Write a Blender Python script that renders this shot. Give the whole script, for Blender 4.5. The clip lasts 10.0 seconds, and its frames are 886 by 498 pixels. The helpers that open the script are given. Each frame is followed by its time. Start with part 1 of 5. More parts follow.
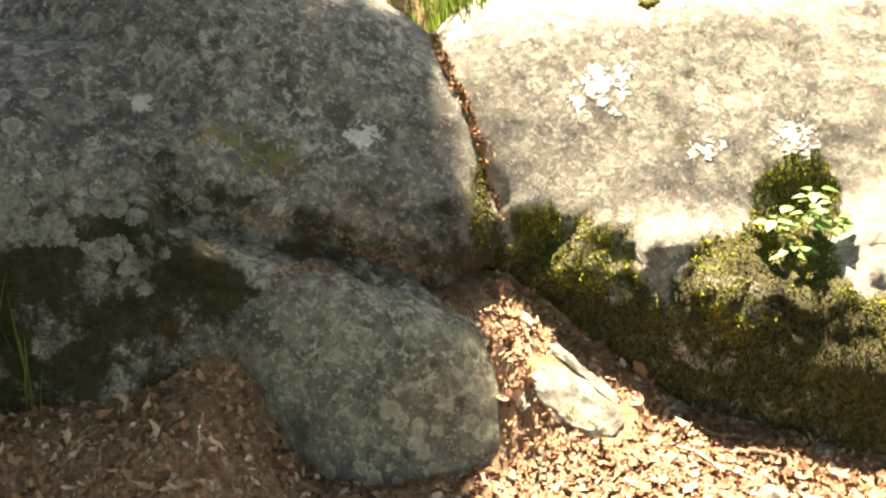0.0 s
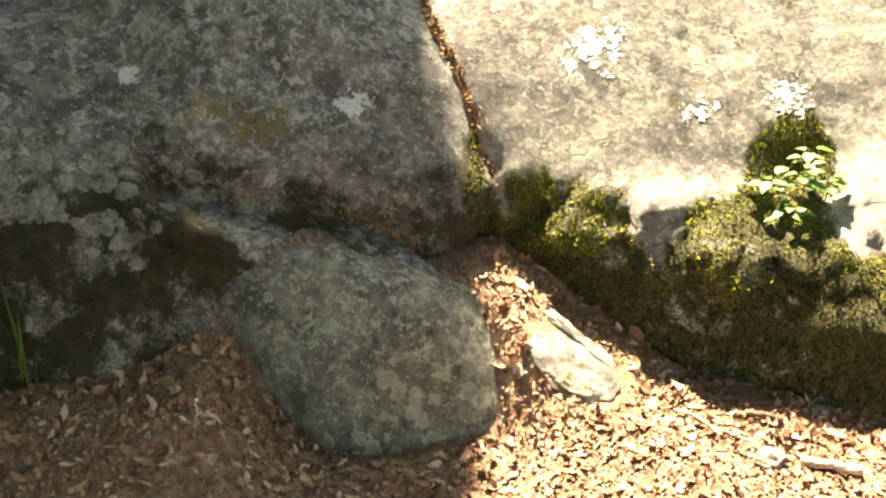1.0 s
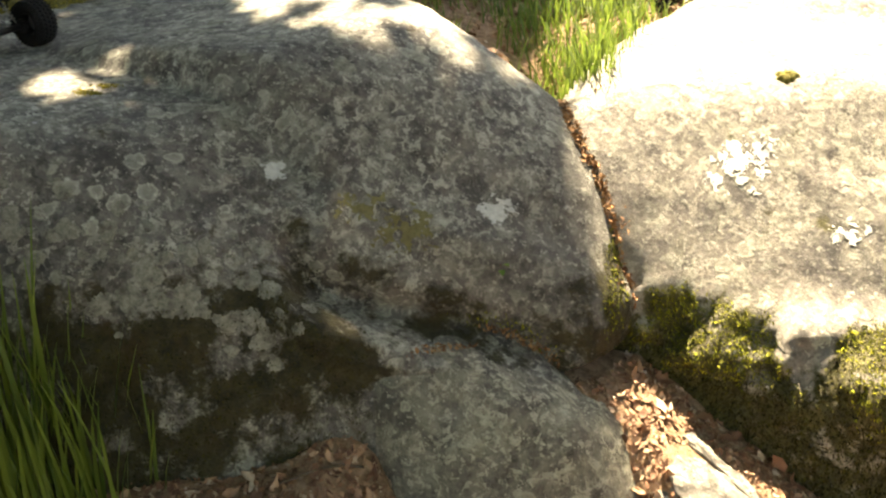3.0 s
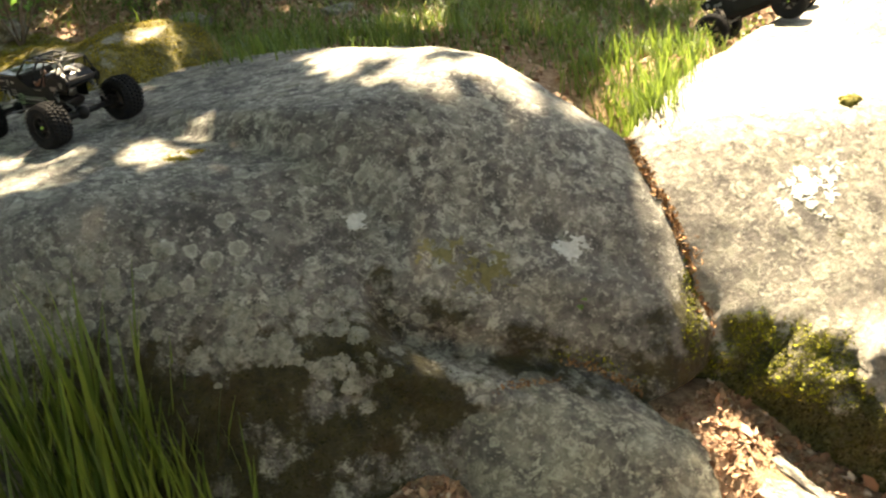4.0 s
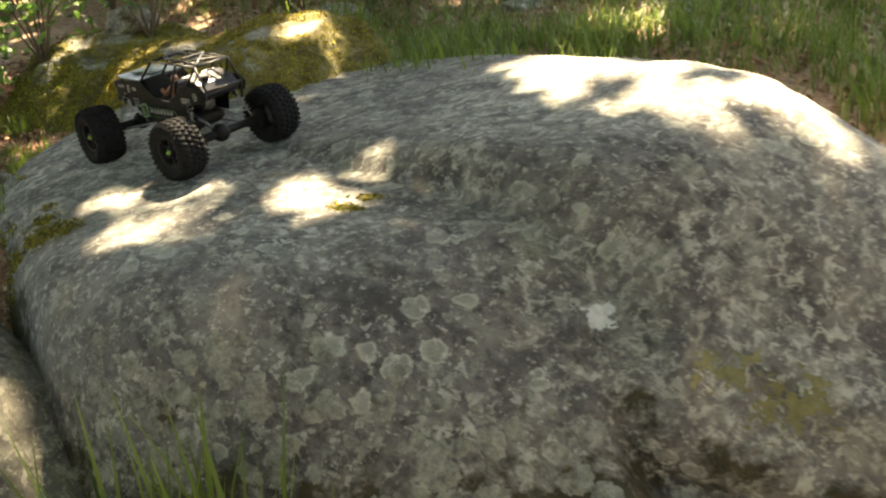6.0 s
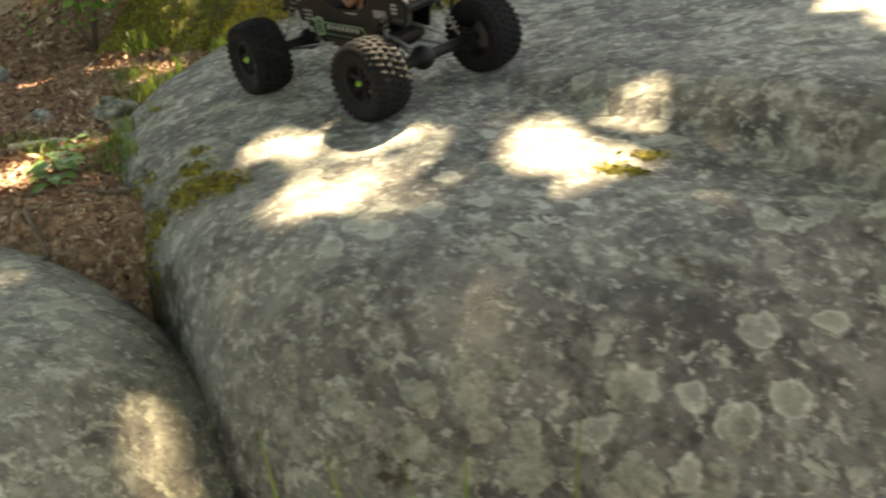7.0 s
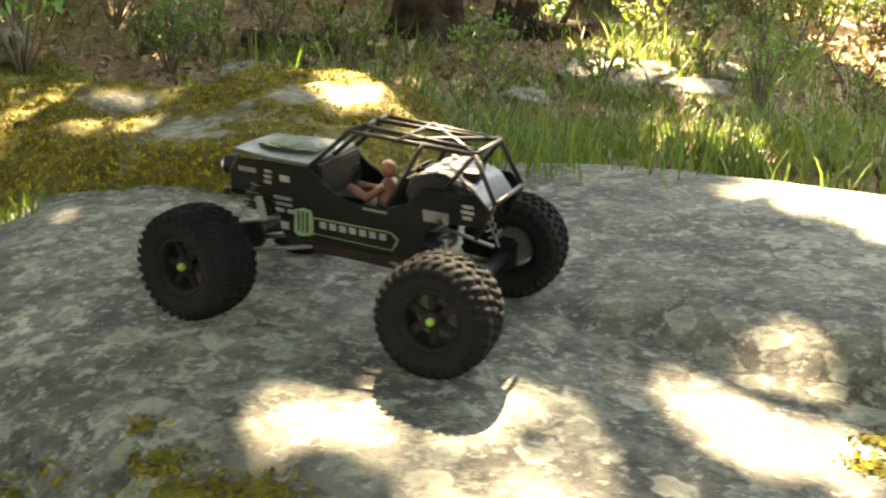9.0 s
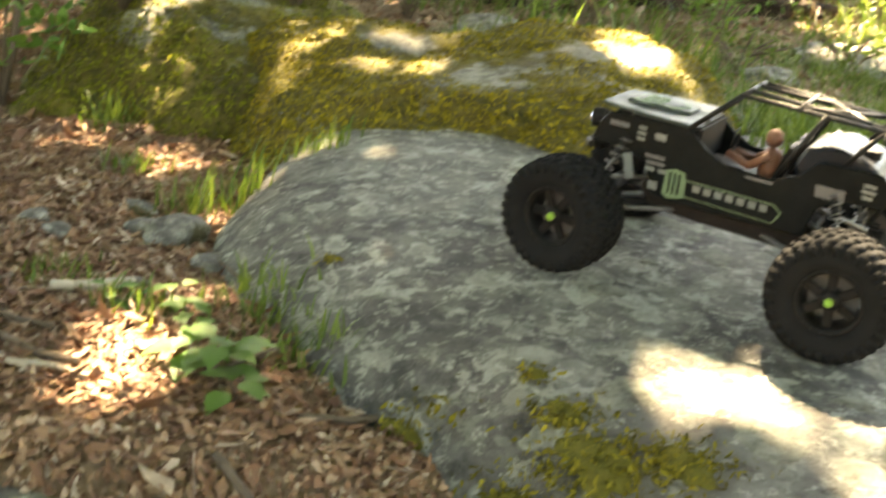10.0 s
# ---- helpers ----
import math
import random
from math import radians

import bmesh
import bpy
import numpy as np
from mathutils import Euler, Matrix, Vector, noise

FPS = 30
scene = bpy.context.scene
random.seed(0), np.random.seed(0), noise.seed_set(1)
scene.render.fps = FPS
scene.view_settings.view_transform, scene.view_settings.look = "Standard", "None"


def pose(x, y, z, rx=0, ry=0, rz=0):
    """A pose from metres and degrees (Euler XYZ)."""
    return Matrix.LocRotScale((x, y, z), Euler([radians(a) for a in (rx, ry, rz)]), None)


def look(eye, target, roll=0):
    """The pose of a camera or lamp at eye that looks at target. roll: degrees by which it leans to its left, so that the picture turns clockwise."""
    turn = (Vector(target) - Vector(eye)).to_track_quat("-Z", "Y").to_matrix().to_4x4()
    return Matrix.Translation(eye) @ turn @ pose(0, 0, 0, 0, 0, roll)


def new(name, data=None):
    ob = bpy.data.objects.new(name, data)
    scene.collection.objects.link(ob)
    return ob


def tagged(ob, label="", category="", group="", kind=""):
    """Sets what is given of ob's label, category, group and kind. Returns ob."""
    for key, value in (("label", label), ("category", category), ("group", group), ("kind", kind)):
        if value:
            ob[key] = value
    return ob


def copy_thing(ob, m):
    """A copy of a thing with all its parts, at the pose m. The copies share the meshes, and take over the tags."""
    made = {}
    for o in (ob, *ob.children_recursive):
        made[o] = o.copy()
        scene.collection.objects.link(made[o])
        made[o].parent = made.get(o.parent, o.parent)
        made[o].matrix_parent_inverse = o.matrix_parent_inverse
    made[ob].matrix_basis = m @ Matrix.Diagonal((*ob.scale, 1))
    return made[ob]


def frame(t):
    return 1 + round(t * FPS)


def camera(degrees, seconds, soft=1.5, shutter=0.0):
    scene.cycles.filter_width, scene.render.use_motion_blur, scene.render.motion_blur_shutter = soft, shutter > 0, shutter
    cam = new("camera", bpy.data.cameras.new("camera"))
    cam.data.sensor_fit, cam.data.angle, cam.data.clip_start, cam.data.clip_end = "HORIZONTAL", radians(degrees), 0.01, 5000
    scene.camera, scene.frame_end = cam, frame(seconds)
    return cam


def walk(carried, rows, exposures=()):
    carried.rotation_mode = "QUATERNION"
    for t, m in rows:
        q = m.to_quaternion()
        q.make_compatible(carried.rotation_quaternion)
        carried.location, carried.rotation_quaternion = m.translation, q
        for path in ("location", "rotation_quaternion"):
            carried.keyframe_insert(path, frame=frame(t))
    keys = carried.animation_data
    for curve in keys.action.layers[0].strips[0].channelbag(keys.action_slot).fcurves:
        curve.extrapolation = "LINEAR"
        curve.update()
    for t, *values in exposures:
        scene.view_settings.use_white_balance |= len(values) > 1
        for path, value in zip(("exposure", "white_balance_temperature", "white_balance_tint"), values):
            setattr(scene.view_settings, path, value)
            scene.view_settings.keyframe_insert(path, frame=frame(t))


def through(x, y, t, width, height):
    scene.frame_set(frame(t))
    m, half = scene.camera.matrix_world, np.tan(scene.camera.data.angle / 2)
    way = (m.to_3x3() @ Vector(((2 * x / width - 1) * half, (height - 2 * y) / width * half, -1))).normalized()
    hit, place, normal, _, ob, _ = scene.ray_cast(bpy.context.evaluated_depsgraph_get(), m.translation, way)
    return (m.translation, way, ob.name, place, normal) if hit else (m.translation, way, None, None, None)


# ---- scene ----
import colorsys
import itertools
from mathutils.bvhtree import BVHTree

cam = camera(46.0, 10.0, soft=2.2, shutter=0.3)
PATH = [
    (0, (0.514, -0.344, 1.434), (0.157, 1.449, 0.624), -3.8),
    (0.5, (0.5, -0.327, 1.455), (0.159, 1.435, 0.571), -4.1),
    (1, (0.506, -0.323, 1.448), (0.165, 1.439, 0.566), -4.8),
    (1.5, (0.501, -0.315, 1.459), (0.144, 1.431, 0.552), -5.7),
    (2, (0.415, -0.311, 1.447), (0.043, 1.45, 0.574), -4.9),
    (2.5, (0.343, -0.304, 1.478), (-0.073, 1.489, 0.697), -3.7),
    (2.7, (0.28, -0.249, 1.513), (-0.129, 1.545, 0.728), -2.8),
    (3.8, (0.254, -0.35, 1.552), (-0.273, 1.457, 0.877), -4.9),
    (4, (0.259, -0.356, 1.55), (-0.292, 1.447, 0.882), -7.1),
    (4.5, (0.217, -0.203, 1.538), (-0.475, 1.547, 0.859), -10.5),
    (5, (0.226, -0.006, 1.545), (-0.596, 1.679, 0.85), -12.2),
    (5.2, (0.183, 0.052, 1.557), (-0.645, 1.74, 0.875), -10.7),
    (6.3, (-0.428, 0.498, 1.412), (-1.174, 2.233, 0.754), -5.3),
    (6.5, (-0.541, 0.62, 1.359), (-1.352, 2.295, 0.625), -7.0),
    (7, (-0.746, 0.724, 1.407), (-1.618, 2.35, 0.634), -5.9),
    (7.5, (-1.064, 0.737, 1.374), (-1.847, 2.463, 0.736), 1.0),
    (8, (-1.301, 0.864, 1.37), (-1.88, 2.688, 0.788), 5.7),
    (8.5, (-1.447, 1.019, 1.392), (-1.765, 2.923, 0.87), 4.9),
    (9, (-1.568, 1.074, 1.368), (-1.601, 3.01, 0.866), 3.9),
    (9.5, (-1.789, 1.064, 1.355), (-1.833, 3.013, 0.911), 6.3),
    (10, (-1.84, 1.074, 1.324), (-2.092, 2.969, 0.734), 8.5),
]
walk(cam, [(t, look(eye, target, roll)) for t, eye, target, roll in PATH],
     exposures=[(0, 3.35, 9000, 11), (2.0, 3.42, 9000, 11), (2.7, 3.42, 9300, 11), (4.0, 3.57, 9600, 11), (5.0, 3.76, 9800, 11), (6.5, 3.95, 9900, 11), (7.5, 4.40, 11000, 10), (8.0, 4.42, 11000, 10), (9.0, 4.42, 11000, 10), (9.5, 4.5, 11300, 10), (10, 4.85, 11600, 10)])

# ---- light ----
SUN_AZ, SUN_EL = radians(352), radians(56)          # azimuth clockwise from +y
TO_SUN = Vector((math.sin(SUN_AZ) * math.cos(SUN_EL), math.cos(SUN_AZ) * math.cos(SUN_EL), math.sin(SUN_EL)))
world = bpy.data.worlds.new("sky")
scene.world = world
world.use_nodes = True
sky = world.node_tree.nodes.new("ShaderNodeTexSky")
sky.sky_type, sky.sun_disc = "NISHITA", False
sky.sun_elevation, sky.sun_rotation = SUN_EL, SUN_AZ
world.node_tree.links.new(sky.outputs[0], world.node_tree.nodes["Background"].inputs[0])
world.node_tree.nodes["Background"].inputs[1].default_value = 0.085
sun = new("sun", bpy.data.lights.new("sun", "SUN"))
sun.data.energy, sun.data.angle, sun.data.color = 4.6, radians(0.7), (1.0, 0.95, 0.86)
sun.matrix_world = look(TO_SUN * 20, (0, 0, 0))


# ---- materials ----
class Nodes:
    """A small builder for node materials."""

    def __init__(self, name, rough=0.8, metal=0.0, spec=0.4):
        self.m = bpy.data.materials.new(name)
        self.m.use_nodes = True
        self.t = self.m.node_tree
        self.bsdf = self.t.nodes["Principled BSDF"]
        self.bsdf.inputs["Roughness"].default_value = rough
        self.bsdf.inputs["Metallic"].default_value = metal
        self.bsdf.inputs["Specular IOR Level"].default_value = spec
        self.co = self.t.nodes.new("ShaderNodeTexCoord").outputs["Object"]

    def put(self, socket, value):
        if isinstance(value, bpy.types.NodeSocket):
            self.t.links.new(value, socket)
        else:
            socket.default_value = value

    def noise(self, scale, detail=6.0, rough=0.6, distort=0.0, co=None):
        n = self.t.nodes.new("ShaderNodeTexNoise")
        self.put(n.inputs["Vector"], co or self.co)
        n.inputs["Scale"].default_value, n.inputs["Detail"].default_value = scale, detail
        n.inputs["Roughness"].default_value, n.inputs["Distortion"].default_value = rough, distort
        return n.outputs[0]

    def cells(self, scale, feature="F1", out=0, rnd=1.0, co=None):
        n = self.t.nodes.new("ShaderNodeTexVoronoi")
        n.feature = feature
        self.put(n.inputs["Vector"], co or self.co)
        n.inputs["Scale"].default_value, n.inputs["Randomness"].default_value = scale, rnd
        return n.outputs[out]

    def ramp(self, fac, *stops):
        n = self.t.nodes.new("ShaderNodeValToRGB")
        self.put(n.inputs[0], fac)
        e = n.color_ramp.elements
        while len(e) < len(stops):
            e.new(0.5)
        for el, (p, c) in zip(e, stops):
            el.position = p
            el.color = (*c, 1) if isinstance(c, tuple) else (c, c, c, 1)
        return n.outputs[0]

    def mix(self, fac, a, b, kind="MIX"):
        n = self.t.nodes.new("ShaderNodeMix")
        n.data_type, n.blend_type = "RGBA", kind
        self.put(n.inputs[0], fac)
        for s, v in ((n.inputs[6], a), (n.inputs[7], b)):
            self.put(s, (*v, 1) if isinstance(v, tuple) else v)
        return n.outputs[2]

    def math(self, op, a, b=0.5):
        n = self.t.nodes.new("ShaderNodeMath")
        n.operation = op
        self.put(n.inputs[0], a)
        self.put(n.inputs[1], b)
        return n.outputs[0]

    def attr(self, name):
        n = self.t.nodes.new("ShaderNodeAttribute")
        n.attribute_name = name
        return n.outputs["Fac"]

    def island(self):
        return self.t.nodes.new("ShaderNodeNewGeometry").outputs["Random Per Island"]

    def warped(self, scale, amount):
        n = self.t.nodes.new("ShaderNodeTexNoise")
        self.put(n.inputs["Vector"], self.co)
        n.inputs["Scale"].default_value, n.inputs["Detail"].default_value = scale, 3.0
        a = self.t.nodes.new("ShaderNodeVectorMath")
        a.operation = "MULTIPLY_ADD"
        self.put(a.inputs[0], n.outputs[1])
        a.inputs[1].default_value = (amount,) * 3
        self.put(a.inputs[2], self.co)
        return a.outputs[0]

    def done(self, colour, bump=None, strength=0.4, dist=0.01, rough=None):
        self.put(self.bsdf.inputs["Base Color"], (*colour, 1) if isinstance(colour, tuple) else colour)
        if bump is not None:
            b = self.t.nodes.new("ShaderNodeBump")
            b.inputs["Strength"].default_value, b.inputs["Distance"].default_value = strength, dist
            self.put(b.inputs["Height"], bump)
            self.put(self.bsdf.inputs["Normal"], b.outputs[0])
        if rough is not None:
            self.put(self.bsdf.inputs["Roughness"], rough)
        return self.m


def rock_material(name, tint=(1.0, 1.0, 1.0), lichen=0.5, pale=1.0, green=((0.007, 0.008, 0.003), (0.045, 0.043, 0.010))):
    n = Nodes(name, 0.85, spec=0.3)
    big = n.noise(2.2, 4, 0.6)
    # weathered stone: cloudy greys, bare dark areas, speckle
    stone = n.mix(n.ramp(n.noise(24, 9, 0.74), (0.38, 0.0), (0.62, 1.0)),
                  tuple(c * pale for c in (0.036, 0.035, 0.033)), tuple(c * pale for c in (0.150, 0.143, 0.128)))
    stone = n.mix(n.ramp(big, (0.42, 0.0), (0.66, 0.45)), stone, tuple(c * pale for c in (0.25, 0.236, 0.210)))
    bare = n.ramp(n.noise(4.6, 9, 0.72, 0.5), (0.50, 0.0), (0.60, 1.0))
    stone = n.mix(n.math("MULTIPLY", bare, 0.72), stone, tuple(c * pale for c in (0.033, 0.033, 0.034)))
    zone = n.math("MULTIPLY", n.ramp(n.noise(2.7, 4, 0.6), (0.38, 0.15), (0.56, 1.0)), n.math("SUBTRACT", 1.0, n.math("MULTIPLY", bare, 0.7)))
    # thin cloudy lichen film, then crusts with broken edges
    film = n.math("MULTIPLY", n.ramp(n.noise(13, 10, 0.74, 0.4), (0.48, 0.0), (0.57, 1.0)), zone)
    stone = n.mix(n.math("MULTIPLY", film, lichen), stone, n.mix(n.ramp(n.noise(38, 6, 0.7), (0.35, 0.0), (0.65, 1.0)), (0.14, 0.138, 0.115), (0.31, 0.31, 0.262)))
    crust = n.math("MULTIPLY", n.ramp(n.noise(33, 10, 0.72, 0.5), (0.53, 0.0), (0.57, 1.0)), zone)
    stone = n.mix(n.math("MULTIPLY", crust, lichen * 1.1), stone, n.mix(n.noise(90, 4), (0.28, 0.285, 0.235), (0.44, 0.445, 0.385)))
    # round rosettes: some cells only, greyer in the middle, paler at the rim
    co = n.warped(30, 0.045)
    d = n.cells(19, co=co)
    pick = n.ramp(n.cells(19, out=1, co=co), (0.42, 0.0), (0.45, 1.0))
    where = n.math("MULTIPLY", pick, n.ramp(n.noise(3.1, 3), (0.46, 0.0), (0.54, 1.0)))
    disc = n.math("MULTIPLY", n.ramp(d, (0.0, 0.45), (0.28, 0.55), (0.38, 1.0), (0.46, 0.0)), where)
    stone = n.mix(n.math("MULTIPLY", disc, lichen), stone, n.mix(n.noise(60, 5), (0.24, 0.25, 0.20), (0.44, 0.45, 0.385)))
    specks = n.ramp(n.noise(60, 6, 0.7), (0.56, 0.0), (0.61, 1.0))
    stone = n.mix(n.math("MULTIPLY", specks, lichen * 0.6), stone, (0.46, 0.46, 0.40))
    pits = n.ramp(n.noise(75, 5, 0.65), (0.34, 1.0), (0.42, 0.0))
    stone = n.mix(n.math("MULTIPLY", pits, 0.45), stone, (0.05, 0.048, 0.043))
    stone = n.mix(1.0, stone, tint, "MULTIPLY")
    # moss that thins out through torn edges
    moss = n.attr("moss")
    torn = n.math("ADD", n.math("MULTIPLY", n.math("SUBTRACT", n.noise(13, 9, 0.74), 0.5), 2.4), n.math("MULTIPLY", n.math("SUBTRACT", n.noise(4.5, 6, 0.65), 0.5), 1.9))
    edge = n.math("ADD", moss, torn)
    mcol = n.mix(n.ramp(n.noise(24, 8, 0.75), (0.35, 0.0), (0.68, 1.0)), *green)
    mcol = n.mix(n.ramp(n.noise(7, 7, 0.72), (0.50, 0.0), (0.68, 0.65)), mcol, (0.045, 0.026, 0.008))
    col = n.mix(n.ramp(edge, (0.42, 0.0), (0.70, 0.93)), stone, mcol)
    fine = n.math("ADD", n.noise(60, 9, 0.75), n.math("MULTIPLY", n.noise(300, 4, 0.7), 0.35))
    crusts = n.math("ADD", n.math("MULTIPLY", crust, 0.30), n.math("MULTIPLY", disc, 0.35))
    return n.done(col, n.math("ADD", fine, crusts), 0.7, 0.012)


ROCK = rock_material("lichen_granite", lichen=0.8, green=((0.007, 0.0068, 0.0025), (0.042, 0.036, 0.008)))
ROCK_LOW = rock_material("crusted_granite", (1.0, 0.98, 0.90), 0.9, 1.25)
ROCK_PALE = rock_material("pale_granite", (1.03, 0.99, 0.97), 1.0, 1.65, ((0.020, 0.020, 0.006), (0.088, 0.080, 0.017)))
ROCK_MOSSY = rock_material("mossy_granite", (1.0, 0.97, 0.88), 0.6, 1.4, ((0.035, 0.034, 0.006), (0.19, 0.15, 0.022)))
n = Nodes("soil", 0.95, spec=0.2)
SOIL = n.done(n.mix(n.ramp(n.noise(35, 8, 0.7), (0.35, 0.0), (0.65, 1.0)), (0.15, 0.09, 0.055), (0.40, 0.27, 0.18)), n.noise(50, 8, 0.75), 0.8, 0.02)
n = Nodes("dead_leaf", 0.75, spec=0.35)
LITTER = n.done(n.mix(n.ramp(n.noise(60, 4), (0.3, 0.0), (0.7, 0.5)), n.ramp(n.island(), (0.0, (0.10, 0.042, 0.024)), (0.4, (0.24, 0.112, 0.062)), (0.8, (0.41, 0.245, 0.15)), (1.0, (0.60, 0.47, 0.36))), (0.14, 0.085, 0.055)), n.noise(120, 4), 0.3, 0.003)


def leafy(name, dark, light, through=0.35):
    n = Nodes(name, 0.5, spec=0.4)
    m = n.done(n.mix(n.island(), dark, light), n.noise(80, 3), 0.2, 0.002)
    n.bsdf.inputs["Transmission Weight"].default_value = 0.0
    t = n.t.nodes.new("ShaderNodeBsdfTranslucent")
    n.put(t.inputs[0], n.mix(n.island(), tuple(c * 1.2 for c in dark), tuple(c * 1.3 for c in light)))
    s = n.t.nodes.new("ShaderNodeMixShader")
    s.inputs[0].default_value = through
    n.put(s.inputs[1], n.bsdf.outputs[0])
    n.put(s.inputs[2], t.outputs[0])
    n.put(n.t.nodes["Material Output"].inputs[0], s.outputs[0])
    return m


GRASS = leafy("grass", (0.045, 0.085, 0.013), (0.15, 0.205, 0.035))
STRAW = leafy("dry_straw", (0.17, 0.115, 0.06), (0.36, 0.285, 0.17), 0.2)
LEAF = leafy("green_leaf", (0.05, 0.12, 0.02), (0.13, 0.24, 0.05))
SHRUB = leafy("shrub_leaf", (0.025, 0.05, 0.012), (0.12, 0.16, 0.03))
n = Nodes("rubber", 0.9, spec=0.07)
RUBBER = n.done(n.mix(n.noise(40, 5), (0.0070, 0.0075, 0.0082), (0.0145, 0.0150, 0.0158)), n.noise(160, 4), 0.3, 0.002)
n = Nodes("black_plastic", 0.5, spec=0.5)
n.bsdf.inputs["Specular IOR Level"].default_value = 0.10
BLACK = n.done(n.mix(n.noise(30, 4), (0.006, 0.006, 0.0065), (0.013, 0.013, 0.0135)))
n = Nodes("bark", 0.9, spec=0.2)
BARK = n.done(n.mix(n.noise(20, 6, 0.7), (0.05, 0.035, 0.025), (0.20, 0.15, 0.11)), n.noise(40, 6), 0.7, 0.01)


# ---- shapes ----
def lattice(p, seed):
    """Smooth value noise at points p, about -1 to 1."""
    i = np.floor(p).astype(np.int64)
    f = p - i
    f = f * f * (3 - 2 * f)
    out = np.zeros(len(p))
    for dx, dy, dz in itertools.product((0, 1), repeat=3):
        h = ((i[:, 0] + dx) * 73856093) ^ ((i[:, 1] + dy) * 19349663) ^ ((i[:, 2] + dz) * 83492791) ^ (seed * 2654435)
        h = (h ^ (h >> 13)) * 1274126177 & 0x7FFFFFFF
        h = (h ^ (h >> 16)) & 0xFFFF
        w = np.where(dx, f[:, 0], 1 - f[:, 0]) * np.where(dy, f[:, 1], 1 - f[:, 1]) * np.where(dz, f[:, 2], 1 - f[:, 2])
        out += w * (h / 32767.5 - 1)
    return out


def fbm(p, scale, octaves=4, gain=0.5, seed=1):
    out, a = np.zeros(len(p)), 1.0
    for o in range(octaves):
        out += a * lattice(p * scale + 17.3 * o, seed + o)
        scale, a = scale * 2.03, a * gain
    return out


def sphere_grid(sub):
    bm = bmesh.new()
    bmesh.ops.create_icosphere(bm, subdivisions=sub, radius=1.0)
    u = np.array([v.co[:] for v in bm.verts])
    f = [tuple(v.index for v in face.verts) for face in bm.faces]
    bm.free()
    return u / np.linalg.norm(u, axis=1)[:, None], f


GRIDS = {}


def hull(u, planes, p):
    g = np.zeros(len(u))
    for a, b, c, d in planes:
        g += np.maximum(0, (u @ np.array((a, b, c))) / d) ** p
    return g ** (-1 / p)


def blend_max(a, b, k):
    h = np.clip(0.5 + 0.5 * (a - b) / k, 0, 1)
    return b * (1 - h) + a * h + k * h * (1 - h)


TREES = {}


def mesh_of(name, verts, faces, mat, smooth=True):
    me = bpy.data.meshes.new(name)
    me.from_pydata([tuple(v) for v in verts], [], faces)
    me.materials.append(mat)
    if smooth:
        me.shade_smooth()
    return me


def rock(name, label, centre, bodies, p=9, sub=6, k=0.04, rough=0.02, seed=1, mat=None, moss=None, category="boulder", extra=None):
    """A boulder: rounded hulls of a few planes round one centre, merged, roughened and dented."""
    if sub not in GRIDS:
        GRIDS[sub] = sphere_grid(sub)
    u, faces = GRIDS[sub]
    c = np.array(centre)
    r = hull(u, bodies[0], p)
    for b in bodies[1:]:
        r = blend_max(r, hull(u, b, p), k)
    q = c + u * r[:, None]
    d = rough * fbm(q, 2.6, 3, 0.5, seed) + rough * 0.35 * fbm(q, 11, 4, 0.55, seed + 7)
    if extra:
        d = d + extra(q)
    q = c + u * (r + d)[:, None]
    me = mesh_of(name, q, faces, mat or ROCK)
    a = me.attributes.new("moss", "FLOAT", "POINT")
    a.data.foreach_set("value", np.clip(moss(q), 0, 1) if moss else np.zeros(len(q)))
    ob = tagged(new(name, me), label, category)
    TREES[name] = BVHTree.FromPolygons([tuple(v) for v in q], faces)
    return ob


def step(x):
    x = np.clip(x, 0, 1)
    return x * x * (3 - 2 * x)


def ground_z(x, y):
    x, y = np.asarray(x, float), np.asarray(y, float)
    yc = np.interp(x, (-3.0, -2.4, -1.85, -1.5, -1.3, -1.05, 1.0, 2.5), (1.3, 1.5, 1.68, 1.53, 1.9, 2.38, 2.38, 2.63))
    w = 0.30
    hi = 0.87 + 0.10 * step((y - 2.95) / 0.5) * step((-0.1 - x) / 0.5) + 0.05 * np.maximum(0, y - 3.4) * step((-0.1 - x) / 0.5) - 0.22 * step((x + 0.45) / 0.5) * step((3.3 - y) / 0.6) - 0.30 * step((x - 0.12) / 0.25) * step((4.7 - y) / 0.5) + 0.035 * np.maximum(0, y - 2.9) + 0.10 * np.maximum(0, y - 4.5)
    lo = -0.04 * np.maximum(0, 1.6 - y) + 0.20 * step((-0.12 - x) / 0.4) * step((y - 0.9) / 0.6) + 0.10 * np.exp(-(((x + 0.42) / 0.12) ** 2 + ((y - 1.68) / 0.12) ** 2)) + np.clip(0.14 - 0.45 * (x - 0.44) + 0.3 * (y - 2.0), 0, 0.27) * step((x + 0.12) / 0.15) * step((y - 1.58) / 0.25)
    return lo + (hi - lo) * step((y - yc + w) / (2 * w))


